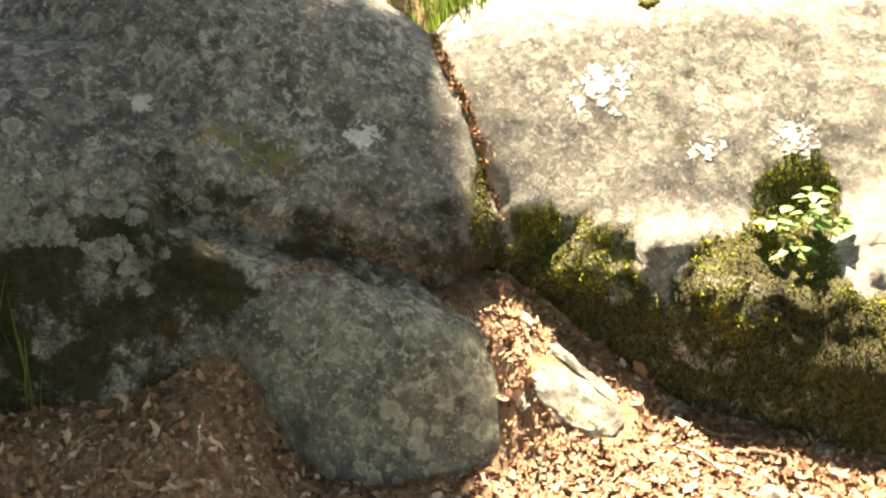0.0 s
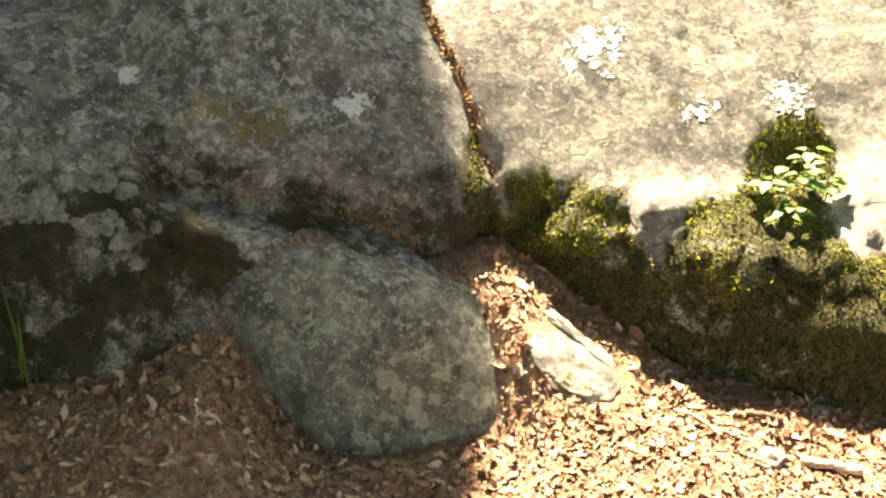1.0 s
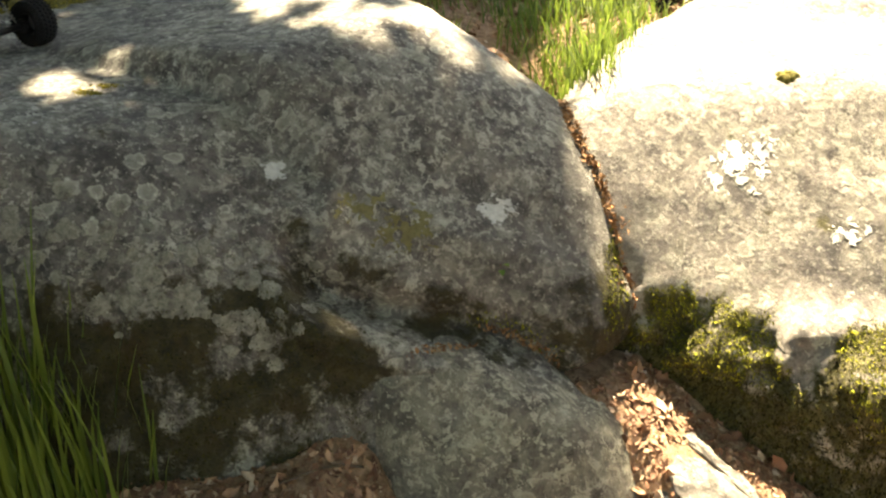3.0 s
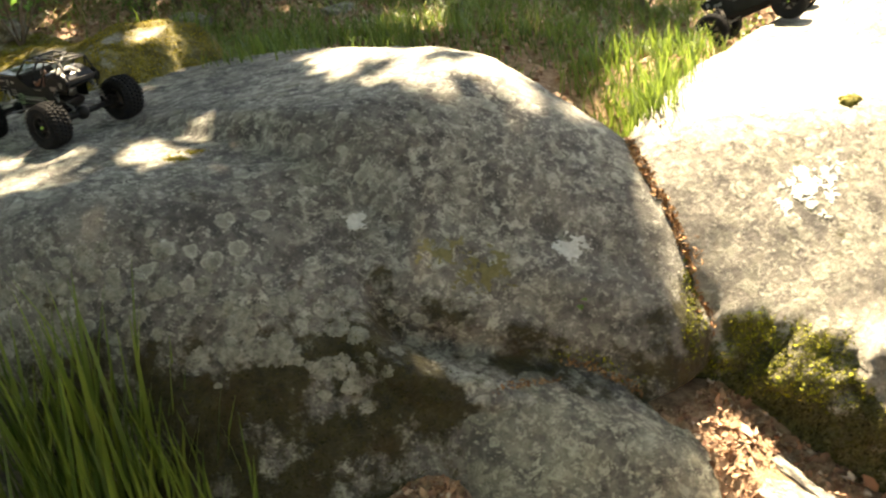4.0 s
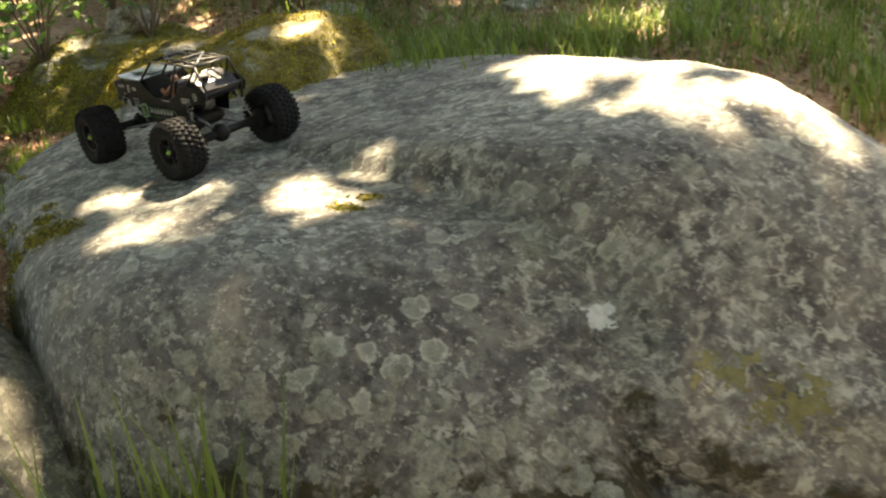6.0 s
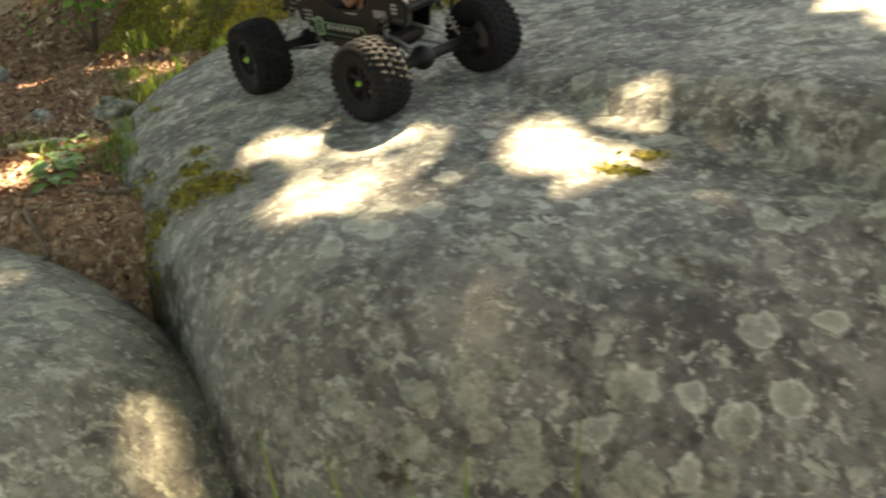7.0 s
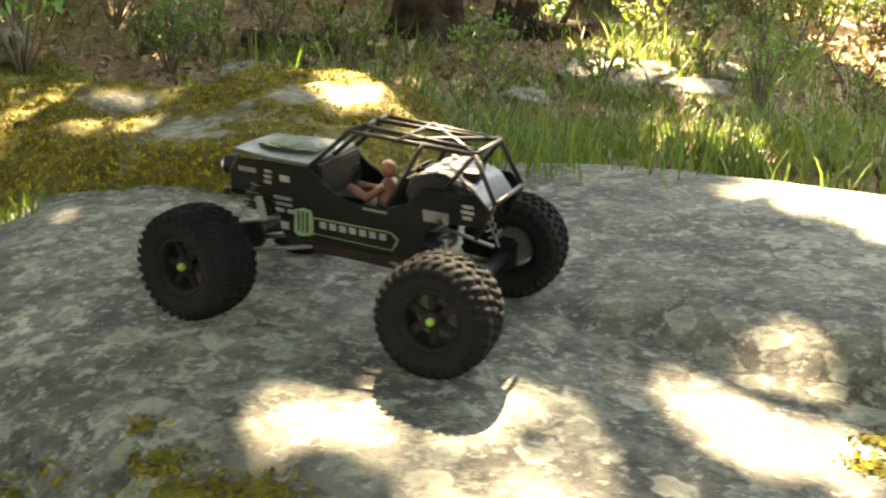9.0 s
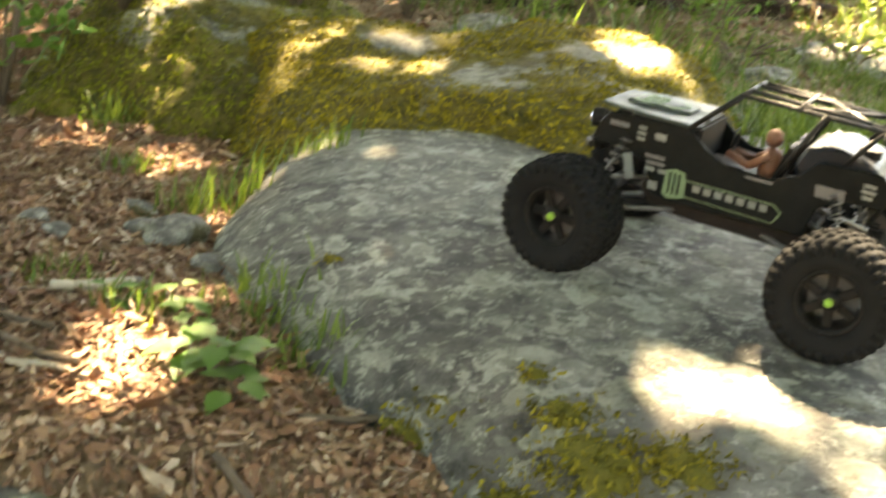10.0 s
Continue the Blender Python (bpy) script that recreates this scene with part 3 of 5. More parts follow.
def crawler(name, label, m, hood_mat, tail_mat, side_mat, emblem=True):
    car = tagged(new(name), label, "model car")
    car.matrix_world = m
    first = wheel(car, (WB / 2, TRACK / 2, TYRE), -9, GREY)
    for x, y, turn in ((WB / 2, -TRACK / 2, 171), (-WB / 2, TRACK / 2, 0), (-WB / 2, -TRACK / 2, 180)):
        again(first, car, pose(x, y, TYRE, 0, 37, turn))
    # axles, links and shocks
    for sx in (1, -1):
        x = sx * WB / 2
        axle = part("axle", rod(((x, -0.125, TYRE), (x, 0.125, TYRE)), 0.0105, 12), BLACK, car, "black solid axle housing", True)
        bm = bmesh.new()
        bmesh.ops.create_uvsphere(bm, u_segments=16, v_segments=10, radius=0.023, matrix=Matrix.Translation((x, 0.018, TYRE)))
        part("differential", bm, BLACK, axle, "", True)
        for sy in (1, -1):
            part("knuckle", box(0.03, 0.024, 0.042, (x, sy * 0.103, TYRE), 0.005), BLACK, axle)
            part("lower_link", rod(((x - sx * 0.008, sy * 0.075, TYRE - 0.006), (sx * 0.035, sy * 0.035, 0.090)), 0.0034), STEEL, car, "thin steel suspension link", True)
            part("upper_link", rod(((x, sy * 0.045, TYRE + 0.026), (sx * 0.055, sy * 0.03, 0.128)), 0.003), STEEL, car, "thin steel suspension link", True)
            shock(car, (x - sx * 0.045, sy * 0.058, 0.185), (x - sx * 0.006, sy * 0.088, TYRE + 0.012))
        part("drive_shaft", rod(((x - sx * 0.02, 0.018, TYRE), (sx * 0.05, 0.0, 0.10)), 0.004), STEEL, car, "", True)
    # chassis
    part("skid_plate", slab([(0.105, 0.100), (0.085, 0.080), (-0.085, 0.077), (-0.115, 0.098), (-0.115, 0.112), (0.105, 0.115)], 0.090, "y", 0.0, 0.003), SKID, car, "dusty black chassis skid")
    part("gearbox", box(0.075, 0.050, 0.050, (0.015, 0, 0.130), 0.006), BLACK, car)
    part("motor", rod(((-0.035, -0.018, 0.135), (-0.095, -0.018, 0.135)), 0.018, 18), STEEL, car, "dull can motor", True)
    part("battery", box(0.05, 0.10, 0.024, (0.135, 0, 0.135), 0.004), BLACK, car)
    # body shell: side panels, hood, dash, seats, tail deck
    side = [(0.178, 0.160), (0.180, 0.186), (0.168, 0.203), (0.060, 0.207), (0.036, 0.186), (0.010, 0.172), (-0.040, 0.170), (-0.068, 0.182), (-0.085, 0.205),
            (-0.150, 0.208), (-0.168, 0.190), (-0.160, 0.168), (-0.115, 0.165), (-0.095, 0.150), (-0.088, 0.112), (0.070, 0.108), (0.092, 0.112), (0.108, 0.150), (0.140, 0.160)]
    fwd = 0.024
    for sy in (1, -1):
        p = shell("side_panel", slab(side, 0.004, "y", sy * 0.066), side_mat, car, "gloss black side panel with pale and green stickers")
        o = sy * 0.0695
        if emblem:
            shell("sticker", slab([(x + fwd, z) for x, z in ((0.052, 0.118), (0.052, 0.148), (0.040, 0.152), (0.028, 0.150), (0.026, 0.142), (-0.075, 0.142), (-0.085, 0.134), (-0.083, 0.127), (-0.078, 0.118), (0.022, 0.120), (0.030, 0.116), (0.044, 0.113))], 0.001, "y", o, 0), GREEN_LINE, p, "green outlined emblem")
            shell("sticker", slab([(0.0245 + fwd, 0.1407), (-0.0745 + fwd, 0.1407), (-0.0832 + fwd, 0.1335), (-0.0772 + fwd, 0.1193), (0.0235 + fwd, 0.1213)], 0.001, "y", o + sy * 0.0006, 0), side_mat, p)
            for i in range(7):
                x = 0.016 - 0.0128 * i + fwd
                shell("sticker", slab([(x, 0.1385), (x - 0.0085, 0.1385), (x - 0.009, 0.1300), (x - 0.001, 0.1300)], 0.001, "y", o + sy * 0.0012, 0), PALE, p, "pale bar")
            for i in range(3):
                x = 0.047 - 0.0062 * i + fwd
                shell("sticker", slab([(x, 0.147), (x - 0.003, 0.147), (x - 0.004, 0.121), (x - 0.0015, 0.119)], 0.001, "y", o + sy * 0.0006, 0), BLACK, p)
        for x, z, w, h in ((0.150, 0.190, 0.026, 0.006), (0.118, 0.192, 0.010, 0.004), (0.118, 0.185, 0.010, 0.004), (0.118, 0.178, 0.010, 0.004), (0.092, 0.186, 0.014, 0.008),
                           (0.094, 0.160, 0.026, 0.004), (0.092, 0.152, 0.024, 0.004), (0.098, 0.144, 0.012, 0.005), (0.080, 0.144, 0.011, 0.005), (0.090, 0.124, 0.012, 0.010),
                           (-0.105, 0.172, 0.030, 0.014), (-0.142, 0.192, 0.012, 0.004), (-0.142, 0.185, 0.014, 0.004), (-0.142, 0.178, 0.010, 0.004), (-0.030, 0.166, 0.030, 0.003)):
            shell("sticker", slab([(x - w / 2, z - h / 2), (x + w / 2, z - h / 2), (x + w / 2 + 0.002, z + h / 2), (x - w / 2 + 0.001, z + h / 2)], 0.001, "y", o, 0), PALE if w < 0.02 else GREY, p, "pale sticker")
    shell("front_decal", box(0.012, 0.0015, 0.034, (0.128, 0.0695, 0.140), 0.0005, (0, 18, 0)), PALE, car, "pale yellowish slanted plate")
    hood = shell("hood", add(slab([(0.184, -0.054), (0.186, 0.054), (0.120, 0.068), (0.058, 0.070), (0.058, -0.070), (0.120, -0.068)], 0.005, "z", 0.2085, 0.0015),
                            box(0.09, 0.05, 0.004, (0.118, 0, 0.2125), 0.0018)), hood_mat, car, "satin dark green-black hood with a green emblem")
    if emblem:
        shell("emblem", slab([(0.155, 0.020), (0.146, 0.030), (0.128, 0.034), (0.120, 0.026), (0.096, 0.030), (0.088, 0.014), (0.080, 0.0), (0.088, -0.014), (0.096, -0.030), (0.120, -0.026), (0.128, -0.034), (0.146, -0.030), (0.155, -0.020), (0.150, 0)], 0.0008, "z", 0.2152, 0), GREEN_LINE, hood, "green shield emblem")
        shell("emblem", slab([(0.150, 0.016), (0.128, 0.028), (0.100, 0.022), (0.086, 0.0), (0.100, -0.022), (0.128, -0.028), (0.150, -0.016)], 0.0008, "z", 0.2158, 0), hood_mat, hood)
        for i in range(9):
            y = -0.022 + 0.0055 * i
            shell("emblem", slab([(0.144 - 0.12 * abs(y), y), (0.144 - 0.12 * abs(y), y + 0.003), (0.112 + 0.2 * abs(y), y + 0.003), (0.112 + 0.2 * abs(y), y)], 0.0008, "z", 0.2164, 0), GREEN_LINE, hood, "lime stripe")
    shell("dashboard", box(0.012, 0.118, 0.05, (0.052, 0, 0.182), 0.003), BLACK, car)
    shell("floor_pan", slab([(0.05, -0.062), (0.05, 0.062), (-0.085, 0.062), (-0.085, -0.062)], 0.004, "z", 0.150, 0.001), SKID, car)
    for sy in (1, -1):
        seat = shell("seat", box(0.038, 0.044, 0.010, (-0.022, sy * 0.030, 0.160), 0.003), BLACK, car, "small black bucket seat")
        shell("backrest", box(0.010, 0.044, 0.055, (-0.048, sy * 0.030, 0.186), 0.004, (0, -14, 0)), BLACK, seat)
    doll = bmesh.new()
    for at, sc in (((-0.030, 0.030, 0.186), (0.013, 0.018, 0.026)), ((-0.028, 0.030, 0.221), (0.010, 0.009, 0.012))):
        bmesh.ops.create_icosphere(doll, subdivisions=2, radius=1, matrix=Matrix.Translation(at) @ Matrix.Diagonal((*sc, 1)))
    add(doll, rod(((-0.03, 0.048, 0.202), (-0.012, 0.054, 0.186), (0.016, 0.040, 0.192)), 0.0052))
    add(doll, rod(((-0.03, 0.012, 0.202), (-0.010, 0.010, 0.186), (0.016, 0.020, 0.192)), 0.0052))
    bmesh.ops.translate(doll, vec=(0, 0, -0.010), verts=doll.verts)
    shell("driver_doll", doll, SKIN, car, "plain tan driver figure", True)
    part("steering_wheel", lathe([(0.012, 0.0), (0.0135, 0.0014), (0.015, 0.0), (0.0135, -0.0014), (0.012, 0.0)], 20), BLACK, car, "", True).matrix_basis = pose(0.004, 0.030, 0.192, 0, 0, 90)
    deck = shell("tail_deck", slab([(-0.058, 0.190), (-0.066, 0.214), (-0.100, 0.224), (-0.140, 0.212), (-0.160, 0.186), (-0.150, 0.172), (-0.070, 0.172)], 0.112, "y", 0.0, 0.004), tail_mat, car, "glossy blue-black tail deck")
    for x, y, w in ((-0.084, 0.03, 0.006), (-0.084, -0.03, 0.006)):
        shell("sticker", box(w, 0.040, 0.001, (x, y, 0.2215 if x > -0.1 else 0.2205), 0, (0, -15 if x > -0.1 else 17, 0)), PALE, deck, "pale sticker")
    shell("exhaust", rod(((-0.128, 0.022, 0.214), (-0.128, 0.022, 0.224)), 0.012, 16), BLACK, deck)
    # roll cage
    bars = []
    for sy in (1, -1):
        y0, y1, y2 = sy * 0.068, sy * 0.056, sy * 0.050
        bars += [((0.058, y0, 0.207), (0.012, y1, 0.258), (-0.138, y2, 0.252), (-0.168, sy * 0.054, 0.196)),
                 ((-0.045, y0, 0.176), (-0.078, y1, 0.255)), ((-0.168, sy * 0.054, 0.196), (-0.150, sy * 0.06, 0.150)),
                 ((-0.138, y2, 0.252), (-0.110, sy * 0.062, 0.206)), ((0.175, sy * 0.058, 0.200), (0.190, sy * 0.045, 0.160))]
    bars += [((0.012, -0.056, 0.258), (0.012, 0.056, 0.258)), ((-0.050, -0.054, 0.2575), (-0.050, 0.054, 0.2575)), ((-0.138, -0.050, 0.252), (-0.138, 0.050, 0.252)),
             ((0.012, -0.020, 0.259), (-0.138, -0.034, 0.254)), ((0.012, 0.020, 0.259), (-0.138, 0.034, 0.254)), ((-0.050, -0.054, 0.258), (-0.138, 0.050, 0.253)), ((-0.050, 0.054, 0.258), (-0.138, -0.050, 0.253)),
             ((0.058, -0.068, 0.207), (0.058, 0.068, 0.207)), ((-0.168, -0.054, 0.196), (-0.168, 0.054, 0.196)), ((0.012, 0.0, 0.258), (0.058, 0.0, 0.208))]
    for pts in bars:
        shell("cage_bar", rod(pts, 0.0030), BAR, car, "", True)
    # bumper and lamps
    bumper = shell("bumper", add(add(rod(((0.188, -0.060, 0.152), (0.200, -0.040, 0.150), (0.200, 0.040, 0.150), (0.188, 0.060, 0.152)), 0.005), box(0.022, 0.075, 0.016, (0.190, 0, 0.150), 0.003)),
                                box(0.014, 0.05, 0.022, (0.186, 0, 0.170), 0.003)), BAR, car, "black front bumper")
    shell("winch", rod(((0.188, -0.022, 0.166), (0.188, 0.022, 0.166)), 0.009, 14), STEEL, bumper, "", True)
    for sy in (1, -1):
        lamp = shell("headlight", rod(((0.178, sy * 0.050, 0.188), (0.194, sy * 0.050, 0.186)), 0.0125, 18), BLACK, car)
        shell("lens", rod(((0.194, sy * 0.050, 0.186), (0.1965, sy * 0.050, 0.1857)), 0.0108, 18), CHROME, lamp, "bright chrome lamp lens")
    return car


def stance(at, heading, down, lean):
    fwd = Vector((heading[0], heading[1], down)).normalized()
    lft = (Vector((0, 0, 1)).cross(fwd).normalized() + Vector((0, 0, lean))).normalized()
    up = fwd.cross(lft).normalized()
    lft = up.cross(fwd)
    m = Matrix((fwd, lft, up)).transposed().to_4x4()
    m.translation = at
    return m


def rest_z(x, y, names=("granite_boulder", "low_boulder", "sunlit_boulder", "side_boulder", "mossy_boulder", "mossy_outcrop", "ground")):
    best, normal = -9.0, Vector((0, 0, 1))
    for k in names:
        hit = TREES[k].ray_cast(Vector((x, y, 6)), Vector((0, 0, -1)))
        if hit[0] is not None and hit[0].z > best:
            best, normal = hit[0].z, hit[1]
    return best, normal


CAR_SIZE = 0.89


def seat_car(x, y, heading, names):
    """A stance with the four wheels on the surface."""
    h = Vector((*heading, 0)).normalized()
    s = Vector((0, 0, 1)).cross(h)
    corner = {(a, b): rest_z(x + CAR_SIZE * (a * WB * h.x + b * TRACK * s.x) / 2, y + CAR_SIZE * (a * WB * h.y + b * TRACK * s.y) / 2, names)[0] for a in (1, -1) for b in (1, -1)}
    down = (corner[1, 1] + corner[1, -1] - corner[-1, 1] - corner[-1, -1]) / 2 / (CAR_SIZE * WB)
    lean = (corner[1, 1] + corner[-1, 1] - corner[1, -1] - corner[-1, -1]) / 2 / (CAR_SIZE * TRACK)
    return stance((x, y, sum(corner.values()) / 4 - 0.002), (h.x, h.y), down, lean) @ Matrix.Scale(CAR_SIZE, 4)


crawler("rock_crawler", "black remote-controlled rock crawler with fat tyres, parked on the boulder", seat_car(-1.682, 2.285, (-0.945, 0.327), ("granite_boulder",)), HOOD, TAIL, PANEL)
crawler("trail_crawler", "second remote-controlled crawler with a white tail, at the grass edge", seat_car(0.35, 3.80, (0.98, -0.15), ("sunlit_boulder", "ground")), WHITE, WHITE, PANEL, False)


# ---- leaf litter, twigs and stones ----
rng = np.random.default_rng(7)
NAMES = ("granite_boulder", "low_boulder", "sunlit_boulder", "side_boulder", "mossy_boulder", "mossy_outcrop", "ground")


def leaf_verts(n, size, curl, wide, rng):
    """n curled leaves about the origin: eight corners each, bent along the midrib."""
    t = np.array([(-1, 0, 0), (-0.45, 0.55, 0), (0.25, 0.6, 0), (1, 0, 0), (0.25, -0.6, 0), (-0.45, -0.55, 0), (-0.4, 0, 0), (0.3, 0, 0)])
    v = np.repeat(t[None], n, 0) * np.stack([np.ones(n), wide, np.ones(n)], 1)[:, None]
    v += rng.normal(0, 0.14, v.shape) * (1, 1, 0.8)
    v[:, :, 2] += curl[:, None] * (v[:, :, 0] ** 2 * 0.5 + np.abs(v[:, :, 1]) * 0.9)
    return v * size[:, None, None] * 0.5


LEAF_FACES = ((0, 6, 1), (1, 6, 7, 2), (2, 7, 3), (3, 7, 4), (4, 7, 6, 5), (5, 6, 0))


def scatter(name, label, mat, places, normals, size, rng, tilt=0.35, lift=0.006, kind="stuff", category="leaves", curl=0.5, wide=(0.6, 1.0)):
    n = len(places)
    v = leaf_verts(n, size, rng.normal(curl * 0.4, curl, n), rng.uniform(*wide, n), rng)
    a = rng.uniform(0, 2 * np.pi, n)
    up = normals + rng.normal(0, tilt, (n, 3))
    up /= np.linalg.norm(up, axis=1)[:, None]
    ref = np.stack([np.cos(a), np.sin(a), np.zeros(n)], 1)
    e1 = np.cross(ref, up)
    e1 /= np.linalg.norm(e1, axis=1)[:, None] + 1e-9
    e2 = np.cross(up, e1)
    w = v[:, :, :1] * e1[:, None] + v[:, :, 1:2] * e2[:, None] + v[:, :, 2:] * up[:, None]
    w += places[:, None] + up[:, None] * lift
    faces = [tuple(8 * i + k for k in f) for i in range(n) for f in LEAF_FACES]
    me = mesh_of(name, w.reshape(-1, 3), faces, mat)
    return tagged(new(name, me), label, category, kind=kind)


def drop_points(n, x0, x1, y0, y1, keep, rng, steep=0.0):
    """Points let fall on the place, kept where keep(x, y, z, normal, what) says so."""
    ps, ns = [], []
    for x, y in zip(rng.uniform(x0, x1, n), rng.uniform(y0, y1, n)):
        best, nm, what = -9.0, None, ""
        for k in NAMES:
            h = TREES[k].ray_cast(Vector((x, y, 6)), Vector((0, 0, -1)))
            if h[0] is not None and h[0].z > best:
                best, nm, what = h[0].z, h[1], k
        if nm is not None and keep(x, y, best, nm, what):
            ps.append((x, y, best))
            ns.append(nm[:])
    return np.array(ps).reshape(-1, 3), np.array(ns).reshape(-1, 3)


def on_ground(x, y, z, nm, what):
    return what == "ground" and math.hypot((0.9 * (x - 0.39) - 0.44 * (y - 1.785)) / 0.135, (0.44 * (x - 0.39) + 0.9 * (y - 1.785)) / 0.072) > 1 and not (abs(0.875 * (x - 0.41) - 0.485 * (y - 1.85)) < 0.13 and abs(0.485 * (x - 0.41) + 0.875 * (y - 1.85)) < 0.016)


p, q = drop_points(52000, -1.7, 1.5, 1.0, 2.7, on_ground, rng)
scatter("leaf_litter", "dry brown beech and oak leaves covering the ground", LITTER, p, q, 0.008 + 0.027 * rng.uniform(0, 1, len(p)) ** 1.9, rng, 0.42, 0.005, curl=0.55, wide=(0.35, 1.0))
p, q = drop_points(1500, -1.7, 1.5, 1.0, 2.7, on_ground, rng)
scatter("curled_leaves", "larger curled dry leaves lying on the litter", LITTER, p, q, rng.uniform(0.028, 0.052, len(p)), rng, 0.4, 0.010, curl=0.7, wide=(0.4, 0.8))
p, q = drop_points(14000, -1.7, 1.5, 1.0, 2.7, on_ground, rng)
scatter("leaf_crumbs", "broken bits of dry leaves and bark on the ground", LITTER, p, q, rng.uniform(0.005, 0.015, len(p)), rng, 0.4, 0.008)
p, q = drop_points(52000, -3.6, -1.5, 1.0, 3.6, on_ground, rng)
scatter("path_needles", "pale dry needles and stalks strewn over the path", LITTER, p[::4], q[::4], 0.02 + 0.03 * rng.uniform(0, 1, len(p[::4])), rng, 0.25, wide=(0.06, 0.16))
scatter("path_litter", "flat trodden brown leaves and needles beside the boulder", LITTER, p, q, 0.006 + 0.017 * rng.uniform(0, 1, len(p)) ** 2, rng, 0.3, wide=(0.3, 0.9))
p, q = drop_points(46000, -3.0, -1.8, 1.1, 2.7, on_ground, rng)
scatter("path_crumbs", "crumbled brown leaf bits covering the path", LITTER, p, q, rng.uniform(0.006, 0.015, len(p)), rng, 0.45, 0.005)
p, q = drop_points(24000, -3.5, 2.5, 2.7, 6.5, on_ground, rng)
pn, qn = drop_points(22000, -4.2, 3.0, -2.4, 1.1, on_ground, rng)
scatter("clearing_litter", "dry brown leaves strewn over the clearing", LITTER, pn, qn, rng.uniform(0.015, 0.04, len(pn)), rng, 0.3)
scatter("woodland_litter", "dry leaves between the grass tufts", LITTER, p, q, rng.uniform(0.014, 0.045, len(p)), rng, 0.5)


CRACKS = (FLOOR, LEDGE_CRACK, [(0.05, 2.52, 0.84), (0.10, 2.40, 0.74), (0.145, 2.29, 0.63), (0.15, 2.18, 0.54), (0.14, 2.07, 0.42)])


def in_crevice(x, y, z, nm, what):
    return what != "ground" and nm[2] > 0.15 and any(near_line(np.array([(x, y, z)]), c)[0][0] < w for c, w in zip(CRACKS, (0.030, 0.012, 0.013)))


p, q = drop_points(12000, -0.70, 0.25, 1.7, 2.6, in_crevice, rng)
n = Nodes("orange_needle", 0.8, spec=0.3)
NEEDLE = n.done(n.ramp(n.island(), (0.0, (0.09, 0.042, 0.02)), (0.5, (0.22, 0.105, 0.042)), (1.0, (0.36, 0.215, 0.11))))
scatter("crevice_litter", "orange-brown needles and leaf bits packed in the cracks", NEEDLE, p, q, rng.uniform(0.008, 0.022, len(p)), rng, 0.5, wide=(0.15, 0.5))


def twig(name, label, a, b, r, mat, bends=4, seed=1, fork=True):
    rr = random.Random(seed)
    a, b = Vector(a), Vector(b)
    d = b - a
    side = d.cross(Vector((0, 0, 1))).normalized()
    pts = [a + d * i / bends + side * rr.uniform(-0.05, 0.05) * d.length * (0 < i < bends) for i in range(bends + 1)]
    pts = [Vector((p.x, p.y, rest_z(p.x, p.y, ("ground",))[0] + r + 0.006)) for p in pts]
    bm = rod(pts, r, 7)
    if fork:
        i = bends // 2
        add(bm, rod((pts[i], pts[i] + d * 0.22 + side * d.length * 0.14 + Vector((0, 0, 0.012))), r * 0.6, 6))
    for v in bm.verts:
        v.co += Vector((rr.uniform(-1, 1), rr.uniform(-1, 1), rr.uniform(-1, 1))) * r * 0.18
    me = bpy.data.meshes.new(name)
    bm.to_mesh(me)
    bm.free()
    me.materials.append(mat)
    me.shade_smooth()
    return tagged(new(name, me), label, "stick", "fallen sticks")


n = Nodes("bleached_wood", 0.8, spec=0.3)
PALEWOOD = n.done(n.mix(n.noise(30, 5), (0.30, 0.24, 0.17), (0.55, 0.47, 0.36)), n.noise(60, 5), 0.5, 0.004)
for i, (a, b, r, pale) in enumerate((((0.31, 1.655, 0), (0.32, 1.565, 0), 0.005, 0), ((0.66, 1.80, 0), (0.62, 1.70, 0), 0.004, 0), ((0.62, 1.70, 0), (0.78, 1.60, 0), 0.0035, 1),
                                      ((0.78, 1.70, 0), (0.86, 1.69, 0), 0.008, 0), ((0.70, 1.745, 0), (0.77, 1.755, 0), 0.005, 0), ((0.88, 1.555, 0), (1.00, 1.53, 0), 0.011, 1),
                                      ((-0.55, 1.50, 0), (-0.38, 1.60, 0), 0.003, 0), ((-0.42, 1.47, 0), (-0.40, 1.40, 0), 0.003, 1),
                                      ((-2.50, 2.02, 0), (-2.34, 1.98, 0), 0.0035, 0), ((-2.46, 2.10, 0), (-2.44, 1.90, 0), 0.0042, 0), ((-2.46, 1.95, 0), (-2.28, 1.92, 0), 0.0042, 0), ((-2.40, 2.08, 0), (-2.33, 2.14, 0), 0.0063, 1),
                                      ((-2.42, 1.91, 0), (-2.26, 1.90, 0), 0.0028, 1), ((-2.30, 2.28, 0), (-2.15, 2.16, 0), 0.0042, 0), ((-2.17, 1.97, 0), (-2.12, 2.06, 0), 0.0028, 0), ((-2.06, 1.92, 0), (-1.99, 1.98, 0), 0.0035, 0),
                                      ((-2.11, 1.84, 0), (-1.95, 1.74, 0), 0.0042, 0), ((-0.95, 3.0, 0), (-0.8, 3.02, 0), 0.003, 0))):
    twig("fallen_twig", "thin bleached stick on the leaf litter" if pale else "thin brown stick on the leaf litter", a, b, r, PALEWOOD if pale else BARK, 4, 50 + i, i % 2 == 0)


